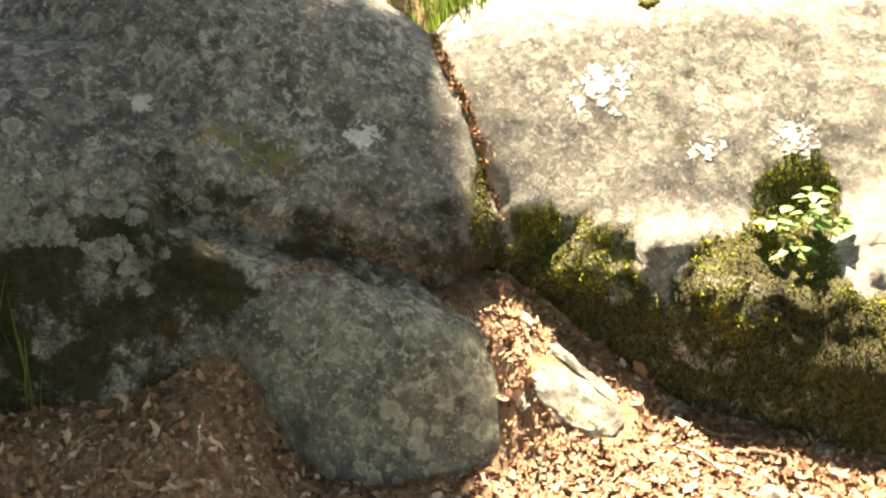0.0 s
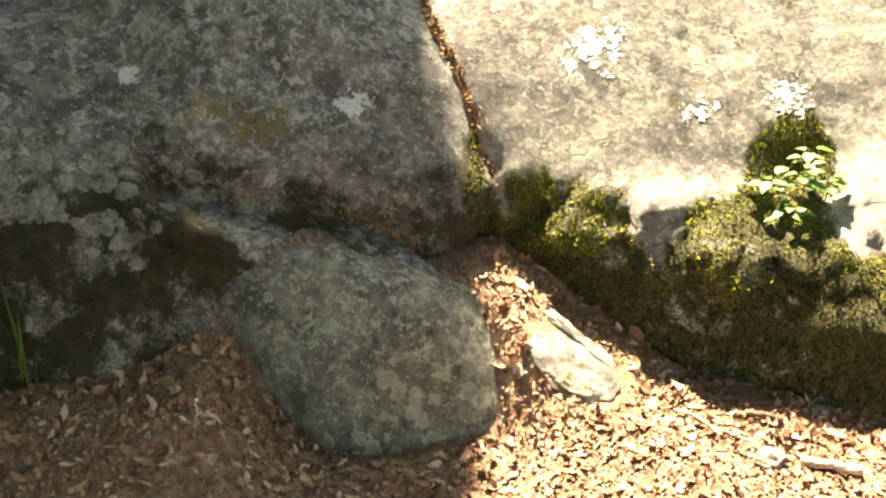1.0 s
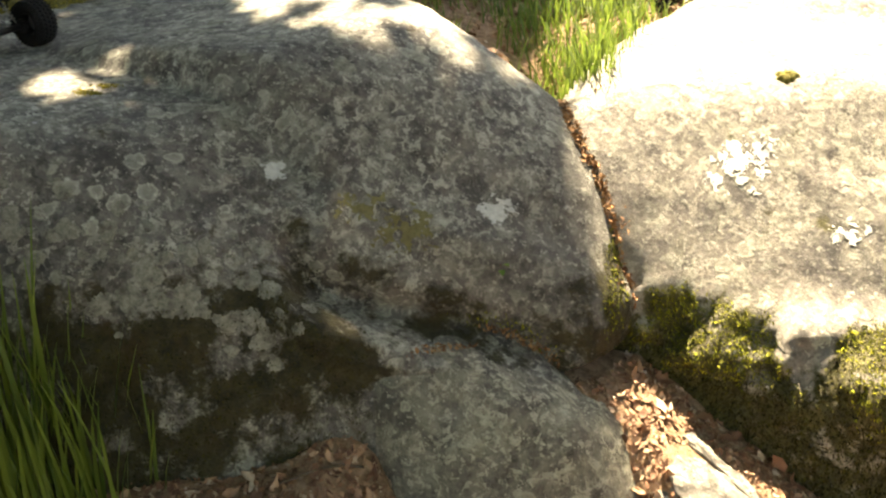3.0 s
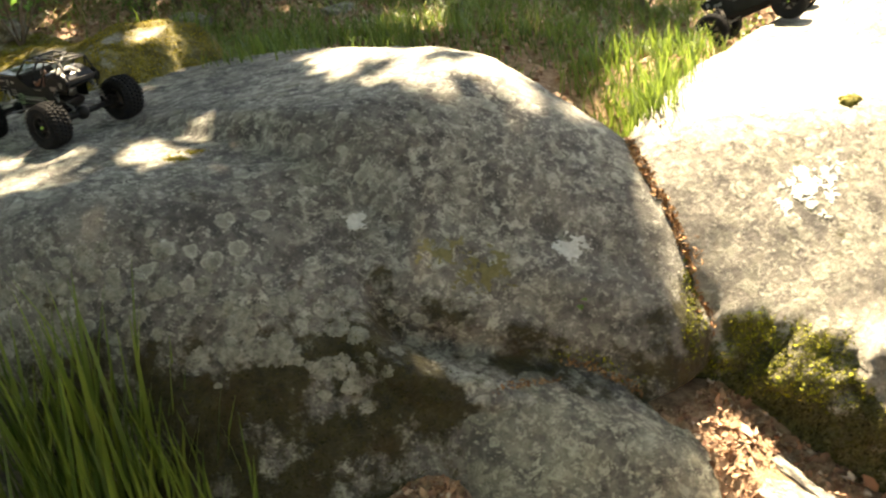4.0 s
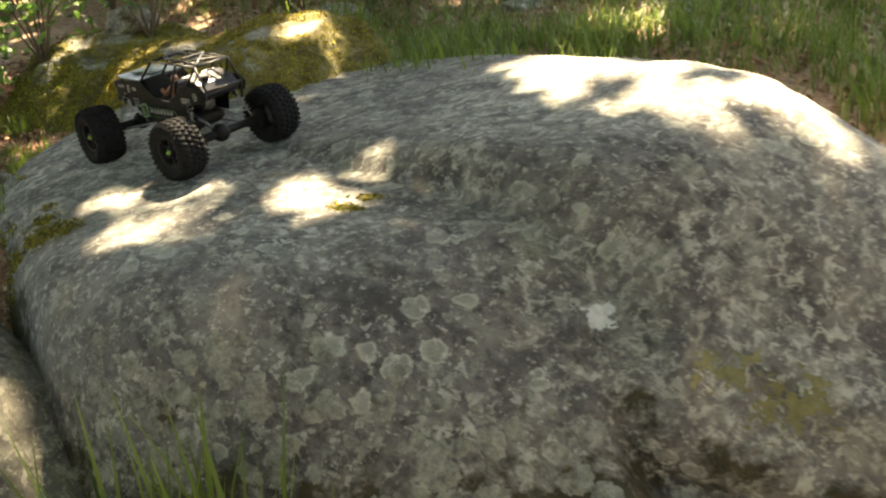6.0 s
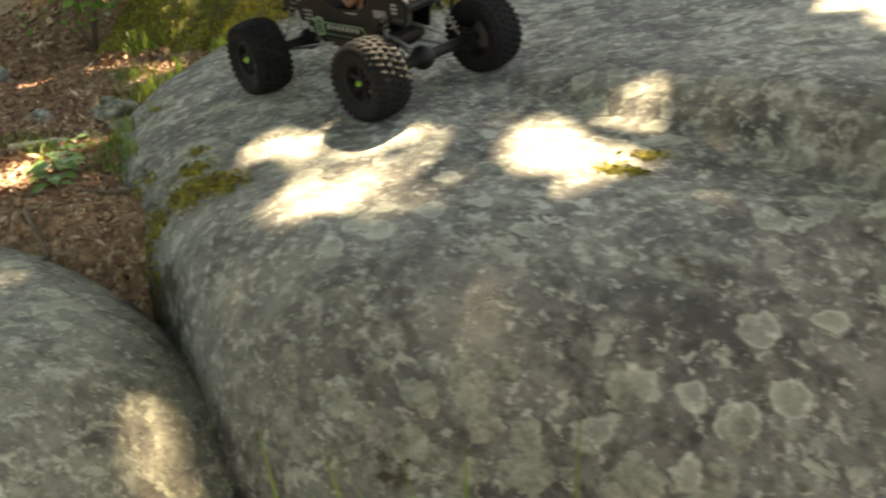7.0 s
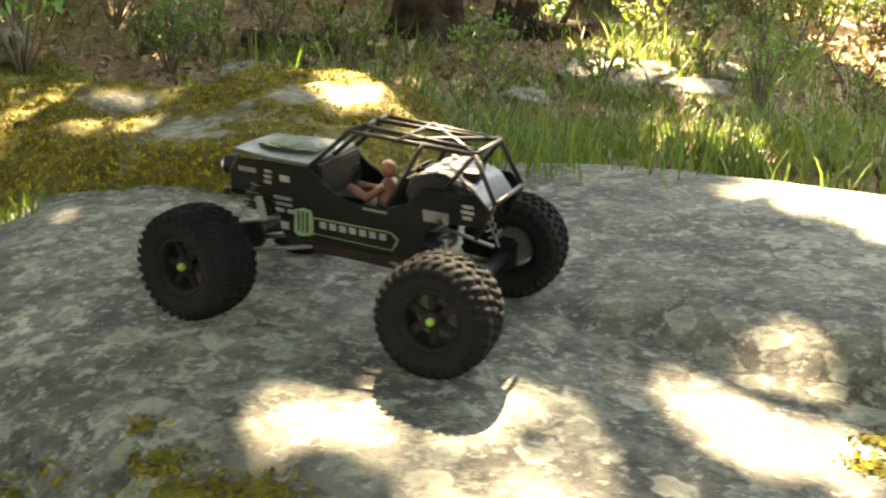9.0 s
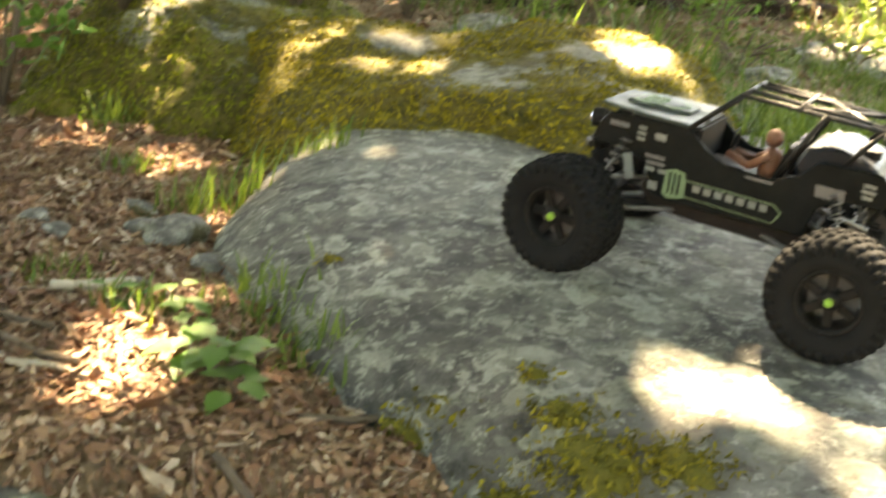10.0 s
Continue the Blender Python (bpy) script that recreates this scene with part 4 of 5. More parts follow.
def stone(x, y, size, flat, seed, mat, label, sink=0.35):
    u, faces = GRIDS.setdefault(4, sphere_grid(4))
    q = u * np.array((size, size * 0.8, size * flat))
    q = q * (1 + 0.22 * fbm(u, 1.6, 3, 0.5, seed) + 0.06 * fbm(u, 6, 3, 0.5, seed + 3))[:, None]
    z, nm = rest_z(x, y)
    nm = nm.lerp(Vector((0, 0, 1)), 0.6 if flat > 0.12 else 0.1).normalized()
    ob = new("stone", mesh_of("stone", q, faces, mat))
    ob.data.attributes.new("moss", "FLOAT", "POINT").data.foreach_set("value", np.clip(0.25 + 0.4 * fbm(q + seed, 9, 3, 0.5, seed), 0, 1))
    ob.matrix_world = Matrix.Translation((x, y, z + size * flat * (1 - 2 * (sink if flat > 0.12 else 0.05)))) @ Vector((0, 0, 1)).rotation_difference(nm).to_matrix().to_4x4() @ pose(0, 0, 0, 0, 0, seed * 47)
    return tagged(ob, label, "stone", "loose stones")


for i, (x, y, s, fl) in enumerate(((0.815, 1.555, 0.035, 0.5), (-2.37, 2.345, 0.045, 0.6), (-2.29, 2.27, 0.030, 0.5), (-2.50, 2.27, 0.022, 0.6), (-2.42, 2.36, 0.03, 0.5), (-2.55, 2.30, 0.024, 0.5),
                                    (-2.62, 2.05, 0.11, 0.3), (-2.46, 2.42, 0.028, 0.5), (-2.33, 2.15, 0.02, 0.5), (-3.1, 2.55, 0.13, 0.35), (-2.75, 2.0, 0.16, 0.35), (0.62, 1.86, 0.02, 0.5), (0.95, 1.75, 0.022, 0.5), (0.27, 1.735, 0.022, 0.4),
                                    (-2.66, 3.40, 0.11, 0.6), (-1.10, 4.52, 0.21, 0.22), (-0.86, 4.44, 0.15, 0.2), (-1.42, 4.02, 0.09, 0.3), (-0.72, 4.72, 0.10, 0.35), (-2.18, 4.05, 0.13, 0.35))):
    stone(x, y, s, fl, 100 + i, ROCK_PALE, "flat pale stone half sunk in leaf litter" if fl < 0.4 else "small grey stone on the forest floor")


def slab_stone(x, y, length, width, thick, turn, seed):
    """A flat pale slab lying flush in the litter."""
    u, faces = GRIDS.setdefault(5, sphere_grid(5))
    e = np.sign(u) * np.abs(u) ** 0.7 * np.array((length, width, thick))
    q = e * (1 + 0.14 * fbm(u, 2.0, 3, 0.5, seed))[:, None] + 0.004 * fbm(e, 30, 3, 0.5, seed + 1)[:, None]
    z, nm = rest_z(x, y, ("ground",))
    ob = new("stone", mesh_of("stone", q, faces, ROCK_PALE))
    ob.data.attributes.new("moss", "FLOAT", "POINT").data.foreach_set("value", np.clip(0.1 + 0.4 * fbm(q + seed, 12, 3, 0.5, seed), 0, 1))
    ob.matrix_world = Matrix.Translation((x, y, z - 0.002)) @ Vector((0, 0, 1)).rotation_difference(nm).to_matrix().to_4x4() @ pose(0, 0, 0, 0, 0, turn)
    return tagged(ob, "flat pale slab of granite lying flush in the leaf litter", "stone", "loose stones")


slab_stone(0.385, 1.775, 0.115, 0.062, 0.013, -26, 301)
slab_stone(0.41, 1.85, 0.125, 0.018, 0.014, -29, 307)


# ---- green things ----
def blades(places, height, width, bend, rng, lean=0.35):
    """Grass blades of three joints each."""
    n = len(places)
    a = rng.uniform(0, 2 * np.pi, n)
    out = np.stack([np.cos(a), np.sin(a), np.zeros(n)], 1)
    side = np.stack([-np.sin(a), np.cos(a), np.zeros(n)], 1)
    vs = []
    for t, w in ((0, 1.0), (0.4, 0.9), (0.75, 0.6), (1.0, 0.06)):
        c = places + np.array((0, 0, 1.0)) * (height * (t - 0.25 * bend * t * t))[:, None] + out * (height * (lean * t * 0.4 + bend * t * t * 0.8))[:, None]
        vs += [c - side * (width * w / 2)[:, None], c + side * (width * w / 2)[:, None]]
    v = np.stack(vs, 1).reshape(-1, 3)
    faces = [(8 * i + 2 * k, 8 * i + 2 * k + 1, 8 * i + 2 * k + 3, 8 * i + 2 * k + 2) for i in range(n) for k in range(3)]
    return v, faces


def tufts(name, label, spots, mat, seed, bend=0.5, lean=0.35, names=NAMES):
    """Many tufts of grass as one sward. Spots: x, y, spread, blades, height, blade width."""
    r = np.random.default_rng(seed)
    ps, hs, ws = [], [], []
    for x, y, spread, count, height, width in spots:
        for a, b in r.normal(0, spread, (count, 2)):
            ps.append((x + a, y + b, rest_z(x + a, y + b, names)[0] - 0.004))
        hs.append(height * r.uniform(0.4, 1.1, count))
        ws.append(width * r.uniform(0.5, 1.2, count))
    h = np.concatenate(hs)
    v, f = blades(np.array(ps), h, np.concatenate(ws), bend * r.uniform(0.2, 1.2, len(h)), r, lean)
    return tagged(new(name, mesh_of(name, v, f, mat)), label, "grass", kind="stuff")


band = random.Random(5)
tufts("tall_grass", "tall green grass standing in front of the boulder", [(-1.24, 1.34, 0.05, 24, 0.70, 0.017), (-1.22, 1.40, 0.06, 28, 0.68, 0.017), (-1.12, 1.435, 0.06, 26, 0.64, 0.016), (-1.29, 1.37, 0.07, 44, 0.58, 0.012), (-1.15, 1.38, 0.07, 50, 0.52, 0.012), (-1.05, 1.42, 0.06, 36, 0.40, 0.011),
      (-1.18, 1.46, 0.06, 44, 0.54, 0.013), (-1.08, 1.47, 0.08, 80, 0.40, 0.012), (-1.30, 1.42, 0.08, 70, 0.50, 0.012), (-0.98, 1.46, 0.08, 70, 0.32, 0.011)], GRASS, 201, 0.20, 0.22, ("ground",))
tufts("grass_behind", "green grass growing behind the boulder", [(x, 3.10 + 0.10 * math.sin(2 * x) + band.uniform(-0.04, 0.55) - 0.14 * (x > -0.2), 0.06, 44, band.uniform(0.06, 0.15), 0.006) for x in (band.uniform(-1.5, 0.12) for _ in range(60))], GRASS, 300)
tufts("grass_between", "bright green grass between two boulders", [(band.uniform(-0.12, 0.10), band.uniform(2.60, 3.0), 0.035, 40, band.uniform(0.10, 0.2), 0.005) for _ in range(14)], GRASS, 360)
tufts("woodland_grass", "green grass on the woodland floor", [(band.uniform(-1.2, 1.2), band.uniform(3.5, 5.5), 0.09, 40, band.uniform(0.08, 0.18), 0.007) for _ in range(34)], GRASS, 400)
tufts("bank_grass", "low green grass and herbs on the shaded bank", [(band.uniform(-2.2, 0.1), band.uniform(3.3, 4.25), 0.08, 60, band.uniform(0.04, 0.11), 0.0055) for _ in range(125)], GRASS, 480, 0.9, 0.8)
tufts("far_grass", "scattered grass on the rising bank", [(band.uniform(-3.2, 0.4), 4.3 + 1.9 * band.random(), 0.11, 40, band.uniform(0.06, 0.16), 0.007) for _ in range(60)], GRASS, 485, 0.9, 0.8)
tufts("dead_stalks", "pale dry grass stalks lying among the green", [(band.uniform(-2.6, 0.3), band.uniform(3.5, 5.6), 0.12, 14, band.uniform(0.06, 0.14), 0.003) for _ in range(100)], STRAW, 490, 1.3, 1.8)
tufts("edge_grass", "small grass tufts along the boulder's edge", [(x, y, 0.026, 60, 0.75 * h, 0.0045) for x, y, h in ((-2.36, 2.50, 0.12), (-2.40, 2.47, 0.10), (-2.26, 2.62, 0.06), (-2.15, 2.10, 0.05), (-2.19, 2.16, 0.06), (-2.10, 2.04, 0.05), (-2.42, 2.14, 0.05), (-2.30, 2.09, 0.06), (-2.55, 2.6, 0.07), (-2.72, 2.85, 0.12))], GRASS, 440)


def seedling(name, label, x, y, height, leaves, size, seed, mat=None, z=None):
    """A young plant: thin stem and stalked pointed leaves."""
    r = np.random.default_rng(seed)
    base = rest_z(x, y)[0] if z is None else z
    plant = tagged(new(name), label, "plant", "seedlings")
    plant.location = (x, y, base)
    part("stem", rod(((0, 0, -0.01), (0.004, -0.003, height * 0.5), (0.0, -0.008, height)), 0.0015, 6), BARK, plant)
    for i in range(leaves):
        a = 2.4 * i + r.uniform(-0.4, 0.4)
        h = height * (0.35 + 0.65 * (i + 1) / leaves)
        out = Vector((math.cos(a), math.sin(a), r.uniform(-0.1, 0.35))).normalized()
        sidew = out.cross(Vector((0, 0, 1))).normalized()
        s = size * r.uniform(0.7, 1.1)
        root = Vector((0, 0, h)) + out * s * 0.35
        bm = bmesh.new()
        rows = []
        for t, w in ((0, 0.02), (0.2, 0.26), (0.45, 0.36), (0.75, 0.22), (1, 0.01)):
            c = root + out * s * t + Vector((0, 0, -s * 0.25 * t * t))
            rows.append([bm.verts.new(c - sidew * s * w + Vector((0, 0, s * 0.06 * (w > 0.1)))), bm.verts.new(c), bm.verts.new(c + sidew * s * w + Vector((0, 0, s * 0.06 * (w > 0.1))))])
        for g, k in zip(rows, rows[1:]):
            bm.faces.new((g[0], g[1], k[1], k[0]))
            bm.faces.new((g[1], g[2], k[2], k[1]))
        part("leaf", bm, mat or LEAF, plant, "", True)
    return plant


for i, (x, y, z, h, c) in enumerate(((0.86, 2.12, 0.36, 0.06, 9), (0.93, 2.10, 0.36, 0.085, 11), (0.99, 2.12, 0.36, 0.06, 9), (0.95, 2.16, 0.40, 0.08, 9), (0.90, 2.05, 0.32, 0.05, 8))):
    seedling("seedling", "leafy green seedling rooted in the mossy boulder", x, y, h, c, 0.046, 60 + i, z=max(z, rest_z(x, y)[0]))
seedling("seedling", "tiny two-leaved sprout on the mossy rock face", 0.48, 2.03, 0.04, 4, 0.026, 3, z=0.12)
seedling("seedling", "tiny plant growing from the boulder face", -0.125, 1.965, 0.035, 7, 0.022, 4, z=0.52)
for i, (x, y, h, c, s) in enumerate(((-2.16, 1.97, 0.04, 11, 0.048), (-2.19, 1.99, 0.03, 8, 0.040), (-2.24, 2.08, 0.025, 6, 0.032), (-2.13, 1.93, 0.025, 6, 0.036), (-2.27, 2.12, 0.025, 5, 0.030), (-2.33, 2.08, 0.025, 5, 0.025), (-2.22, 2.04, 0.02, 4, 0.026))):
    seedling("seedling", "broad-leaved green seedling at the boulder's foot", x, y, h, c, s, 20 + i)


def shrub(x, y, height, spread, count, size, seed, label="bushy green undergrowth shrub", mat=None):
    r = np.random.default_rng(seed)
    base = rest_z(x, y)[0]
    sh = tagged(new("shrub"), label, "shrub", "undergrowth")
    sh.location = (x, y, base)
    tips = []
    for i in range(9):
        a, k = r.uniform(0, 2 * np.pi), r.uniform(0.3, 1.0)
        tip = Vector((math.cos(a) * spread * k, math.sin(a) * spread * k, height * r.uniform(0.55, 1.0)))
        mid = tip * 0.5 + Vector((0, 0, height * 0.12))
        part("branch", rod(((0, 0, -0.02), mid, tip), 0.004, 5), BARK, sh, "", True)
        tips += [mid, tip, mid.lerp(tip, 0.5)]
    t = np.array([p[:] for p in tips])
    c = t[r.integers(0, len(t), count)] + r.normal(0, 1, (count, 3)) * np.array((spread * 0.28, spread * 0.28, height * 0.16))
    c[:, 2] = np.maximum(c[:, 2], 0.02)
    ob = scatter("foliage", "", mat or SHRUB, c, np.repeat(np.array([[0, 0, 1.0]]), count, 0), size * r.uniform(0.6, 1.2, count), r, 0.7, 0.0, kind="", category="", curl=0.25, wide=(0.5, 0.8))
    ob.parent = sh
    return sh


SPOTS = random.Random(11)
for i in range(58):
    x = SPOTS.uniform(-4.2, -0.7)
    shrub(x, SPOTS.uniform(5.5 if x > -2.7 else 4.5, 7.2), SPOTS.uniform(0.25, 0.6), SPOTS.uniform(0.18, 0.4), 420, SPOTS.uniform(0.035, 0.06), 500 + i, mat=(SHRUB, SHRUB, LEAF)[i % 3])
for i in range(44):
    x, y = SPOTS.uniform(-0.9, 2.6), SPOTS.uniform(5.4, 7.2)
    shrub(x, y if x < -0.25 else y * 0.6 + 2.8, SPOTS.uniform(0.2, 0.6), SPOTS.uniform(0.2, 0.45), 420, SPOTS.uniform(0.03, 0.055), 560 + i, mat=(GRASS, SHRUB)[i % 2])
for i in range(40):
    x, y = SPOTS.uniform(-2.7, 0.5), SPOTS.uniform(4.0, 5.6)
    shrub(x, y, SPOTS.uniform(0.08, 0.22), SPOTS.uniform(0.06, 0.15), 150, SPOTS.uniform(0.018, 0.032), 1560 + i, "low leafy herb in the grass", (LEAF, SHRUB, GRASS)[i % 3])
for i, (x, y) in enumerate(((-3.0, 2.95), (-2.85, 3.15), (-2.55, 3.35), (-3.3, 3.2), (-3.5, 2.8))):
    shrub(x, y, 0.35, 0.22, 300, 0.045, 600 + i, mat=LEAF)
for i in range(40):
    shrub(SPOTS.uniform(-9, 7), SPOTS.uniform(7, 11), SPOTS.uniform(0.8, 1.8), SPOTS.uniform(0.6, 1.1), 500, 0.11, 1640 + i, "tall dark woodland shrub")
# unseen ring behind the camera, added to hold back low skylight
for i in range(26):
    a = math.pi * (0.90 + 1.2 * i / 25)
    d = SPOTS.uniform(4.6, 6.6)
    shrub(-0.7 + 1.25 * d * math.cos(a), 1.2 + d * math.sin(a), SPOTS.uniform(2.4, 3.6), SPOTS.uniform(0.9, 1.3), 800, 0.20, 1700 + i, "unseen tall dark shrub added to block low skylight round the clearing")


def limb(a, b, r0, r1, n=6, bend=0.1, seed=1):
    rr = random.Random(seed)
    a, b = Vector(a), Vector(b)
    pts = [a.lerp(b, i / n) + Vector((rr.uniform(-1, 1), rr.uniform(-1, 1), rr.uniform(-0.3, 0.3))) * bend * (0 < i < n) for i in range(n + 1)]
    bm = bmesh.new()
    rings = []
    for i, p in enumerate(pts):
        d = (pts[min(i + 1, n)] - pts[max(i - 1, 0)]).normalized()
        s = d.orthogonal().normalized()
        o = d.cross(s)
        rad = r0 + (r1 - r0) * i / n
        rings.append([bm.verts.new(p + (s * math.cos(k * math.pi / 5) + o * math.sin(k * math.pi / 5)) * rad * rr.uniform(0.9, 1.1)) for k in range(10)])
    for g, h in zip(rings, rings[1:]):
        for k in range(10):
            bm.faces.new((g[k], g[(k + 1) % 10], h[(k + 1) % 10], h[k]))
    return bm


def stump(x, y, wide, high, seed, label):
    """A rotten stump: a ribbed, hollowed stub with a torn rim and root flares."""
    r = random.Random(seed)
    seg, verts, rows = 40, [], ((1.35, -0.06), (1.12, 0.12), (0.96, 0.35), (0.90, 0.65), (0.86, 1.0), (0.62, 0.92), (0.40, 0.45), (0.05, 0.30))
    rim = [r.uniform(0.75, 1.1) for _ in range(seg)]
    for i, (k, h) in enumerate(rows):
        for j in range(seg):
            a = 2 * math.pi * j / seg
            ribs = 1 + 0.10 * math.sin(5 * a + seed) * (1.5 - h) + 0.05 * math.sin(17 * a) + r.uniform(-0.03, 0.03)
            verts.append((wide * k * ribs * math.cos(a), 0.8 * wide * k * ribs * math.sin(a), high * h * (rim[j] if h > 0.6 else 1)))
    faces = [(i * seg + j, i * seg + (j + 1) % seg, (i + 1) * seg + (j + 1) % seg, (i + 1) * seg + j) for i in range(len(rows) - 1) for j in range(seg)]
    ob = new("stump", mesh_of("stump", verts, faces, ROTTEN))
    ob.location = (x, y, rest_z(x, y)[0])
    return tagged(ob, label, "stump")


def log(a, b, r0, r1, seed, label):
    """A fallen trunk lying on the ground, with a broken branch stub."""
    lift = [rest_z(*q)[0] + 0.6 * r0 for q in (a, b)]
    a, b = Vector((*a, lift[0])), Vector((*b, lift[1]))
    bm = limb(a, b, r0, r1, 9, 0.03, seed)
    for ring in (range(10), range(90, 100)):
        bm.verts.ensure_lookup_table()
        bm.faces.new([bm.verts[k] for k in ring])
    mid = a.lerp(b, 0.6)
    add(bm, limb(mid, mid + Vector((0.08, -0.05, 0.16)), r1 * 0.5, r1 * 0.2, 4, 0.01, seed + 1))
    me = bpy.data.meshes.new("log")
    bm.to_mesh(me)
    bm.free()
    me.materials.append(ROTTEN)
    me.shade_smooth()
    return tagged(new("log", me), label, "log")


n = Nodes("rotten_wood", 0.95, spec=0.15)
ROTTEN = n.done(n.mix(n.ramp(n.noise(14, 6, 0.7), (0.4, 0.0), (0.7, 1.0)), (0.016, 0.011, 0.008), (0.085, 0.056, 0.036)), n.noise(45, 6, 0.75), 1.0, 0.02)
stump(-1.74, 4.92, 0.13, 0.19, 3, "dark rotten stump on the wooded bank")
stump(-1.42, 5.05, 0.09, 0.13, 5, "small broken stump on the wooded bank")
log((-2.35, 4.66), (-1.9, 4.60), 0.040, 0.026, 11, "dark fallen log lying in the grass")
log((-1.66, 4.90), (-1.02, 5.12), 0.045, 0.030, 13, "fallen bough beside the rotten stump")


# ---- moss and lichen on the boulders ----
def moss_tufts(name, label, keys, n, box3, keep, seed, size=(0.006, 0.014), mat=None, above=0.12):
    """Tiny upright sprigs sown on a boulder's surface from the side it is seen."""
    r = np.random.default_rng(seed)
    ps, ns, es = [], [], []
    (x0, x1), (y0, y1), (z0, z1) = box3
    for x, z, e in zip(r.uniform(x0, x1, n), r.uniform(z0, z1, n), r.uniform(0, 1, n)):
        best = None
        for k in keys:
            h = TREES[k].ray_cast(Vector((x, y0, z + above)), Vector((0, 0.94, -0.34)))
            if h[0] is not None and (best is None or h[3] < best[3]):
                best = h
        if best and y0 < best[0].y < y1:
            ps.append(best[0][:])
            ns.append(best[1][:])
            es.append(e)
    p, q = np.array(ps), np.array(ns)
    ok = keep(p, np.array(es))
    p, q = p[ok], q[ok]
    return scatter(name, label, mat or MOSS_LEAF, p, q, r.uniform(*size, len(p)), r, 0.9, 0.003, category="moss", curl=0.3, wide=(0.25, 0.6))


n = Nodes("moss_sprig", 0.9, spec=0.15)
MOSS_LEAF = n.done(n.ramp(n.island(), (0.0, (0.040, 0.042, 0.009)), (0.5, (0.12, 0.125, 0.016)), (0.85, (0.22, 0.225, 0.022)), (1.0, (0.30, 0.30, 0.03))))
# dark sprigs: foot moss, and shade painted under the sunlit boulder's lip
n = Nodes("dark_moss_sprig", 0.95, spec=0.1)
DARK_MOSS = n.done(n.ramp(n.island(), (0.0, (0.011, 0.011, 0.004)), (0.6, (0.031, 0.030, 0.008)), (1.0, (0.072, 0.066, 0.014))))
n = Nodes("gold_moss_sprig", 0.9, spec=0.15)
GOLD = n.done(n.ramp(n.island(), (0.0, (0.07, 0.062, 0.008)), (0.5, (0.21, 0.165, 0.016)), (1.0, (0.37, 0.285, 0.032))))
n = Nodes("olive_moss_sprig", 0.9, spec=0.15)
OLIVE_MOSS = n.done(n.ramp(n.island(), (0.0, (0.05, 0.045, 0.008)), (0.5, (0.15, 0.125, 0.018)), (1.0, (0.27, 0.22, 0.033))))


# height on the front where the sprigs change to the shade colour
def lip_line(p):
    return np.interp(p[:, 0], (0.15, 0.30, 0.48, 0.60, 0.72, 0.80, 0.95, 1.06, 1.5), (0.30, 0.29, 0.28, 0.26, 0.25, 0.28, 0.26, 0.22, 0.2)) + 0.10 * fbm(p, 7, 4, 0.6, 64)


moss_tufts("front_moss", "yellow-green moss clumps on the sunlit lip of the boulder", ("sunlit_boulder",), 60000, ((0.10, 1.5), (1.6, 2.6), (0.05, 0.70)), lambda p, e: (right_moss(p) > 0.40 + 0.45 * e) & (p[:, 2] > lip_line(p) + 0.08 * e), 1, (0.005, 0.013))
# same moss below the lip, with the shade put into its colour
moss_tufts("shaded_moss", "moss on the sunlit boulder's undercut front, coloured darker for shade", ("sunlit_boulder",), 50000, ((0.10, 1.5), (1.6, 2.6), (-0.05, 0.60)), lambda p, e: (right_moss(p) > 0.40 + 0.45 * e) & (p[:, 2] < lip_line(p) + 0.08 * e), 8, (0.005, 0.012), DARK_MOSS)
moss_tufts("low_moss", "dark moss on the foot of the big boulder", ("granite_boulder",), 30000, ((-1.5, 0.22), (1.2, 2.3), (0.05, 0.75)), lambda p, e: main_moss_and_shade(p) > 0.50 + 0.35 * e, 2, (0.004, 0.009), DARK_MOSS)
moss_tufts("streak_moss", "bright green moss hanging down the edge of the big boulder", ("granite_boulder",), 5000, ((0.05, 0.22), (1.6, 2.35), (0.25, 0.75)), lambda p, e: np.exp(-(((p[:, 0] - 0.135 + 0.02 * fbm(p, 15, 3, 0.5, 65)) / 0.030) ** 2 + ((p[:, 2] - 0.47) / 0.12) ** 2)) > 0.25 + 0.5 * e, 9, (0.005, 0.012))
moss_tufts("gold_moss", "golden moss cushions on the low boulder", ("mossy_boulder",), 36000, ((-3.0, -1.5), (2.2, 3.4), (0.7, 1.35)), lambda p, e: 1.12 + 0.5 * fbm(p, 4.5, 4, 0.6, 16) - 1.2 * bare_spots(p + 0.03 * fbm(p, 14, 3, 0.5, 17)[:, None]) > 0.66 + 0.3 * e, 3, (0.006, 0.014), GOLD, 0.35)
moss_tufts("outcrop_moss", "olive moss on the rock outcrop", ("mossy_outcrop",), 16000, ((-3.0, -2.1), (2.4, 3.5), (0.7, 1.3)), lambda p, e: 0.8 + 0.5 * fbm(p, 4.5, 4, 0.6, 25) > 0.4 + 0.3 * e, 7, (0.006, 0.015), None, 0.35)


moss_tufts("groove_litter", "orange-brown needles and leaf bits lodged in the crevice", ("granite_boulder",), 26000, ((-0.68, 0.2), (1.2, 2.2), (0.25, 0.95)), lambda p, e: near_line(p, FLOOR)[0] < np.interp(p[:, 0], (-0.5, -0.3), (0.008, 0.014)) + np.interp(p[:, 0], (-0.5, -0.3), (0.008, 0.018)) * e * e, 4, (0.008, 0.022), NEEDLE)
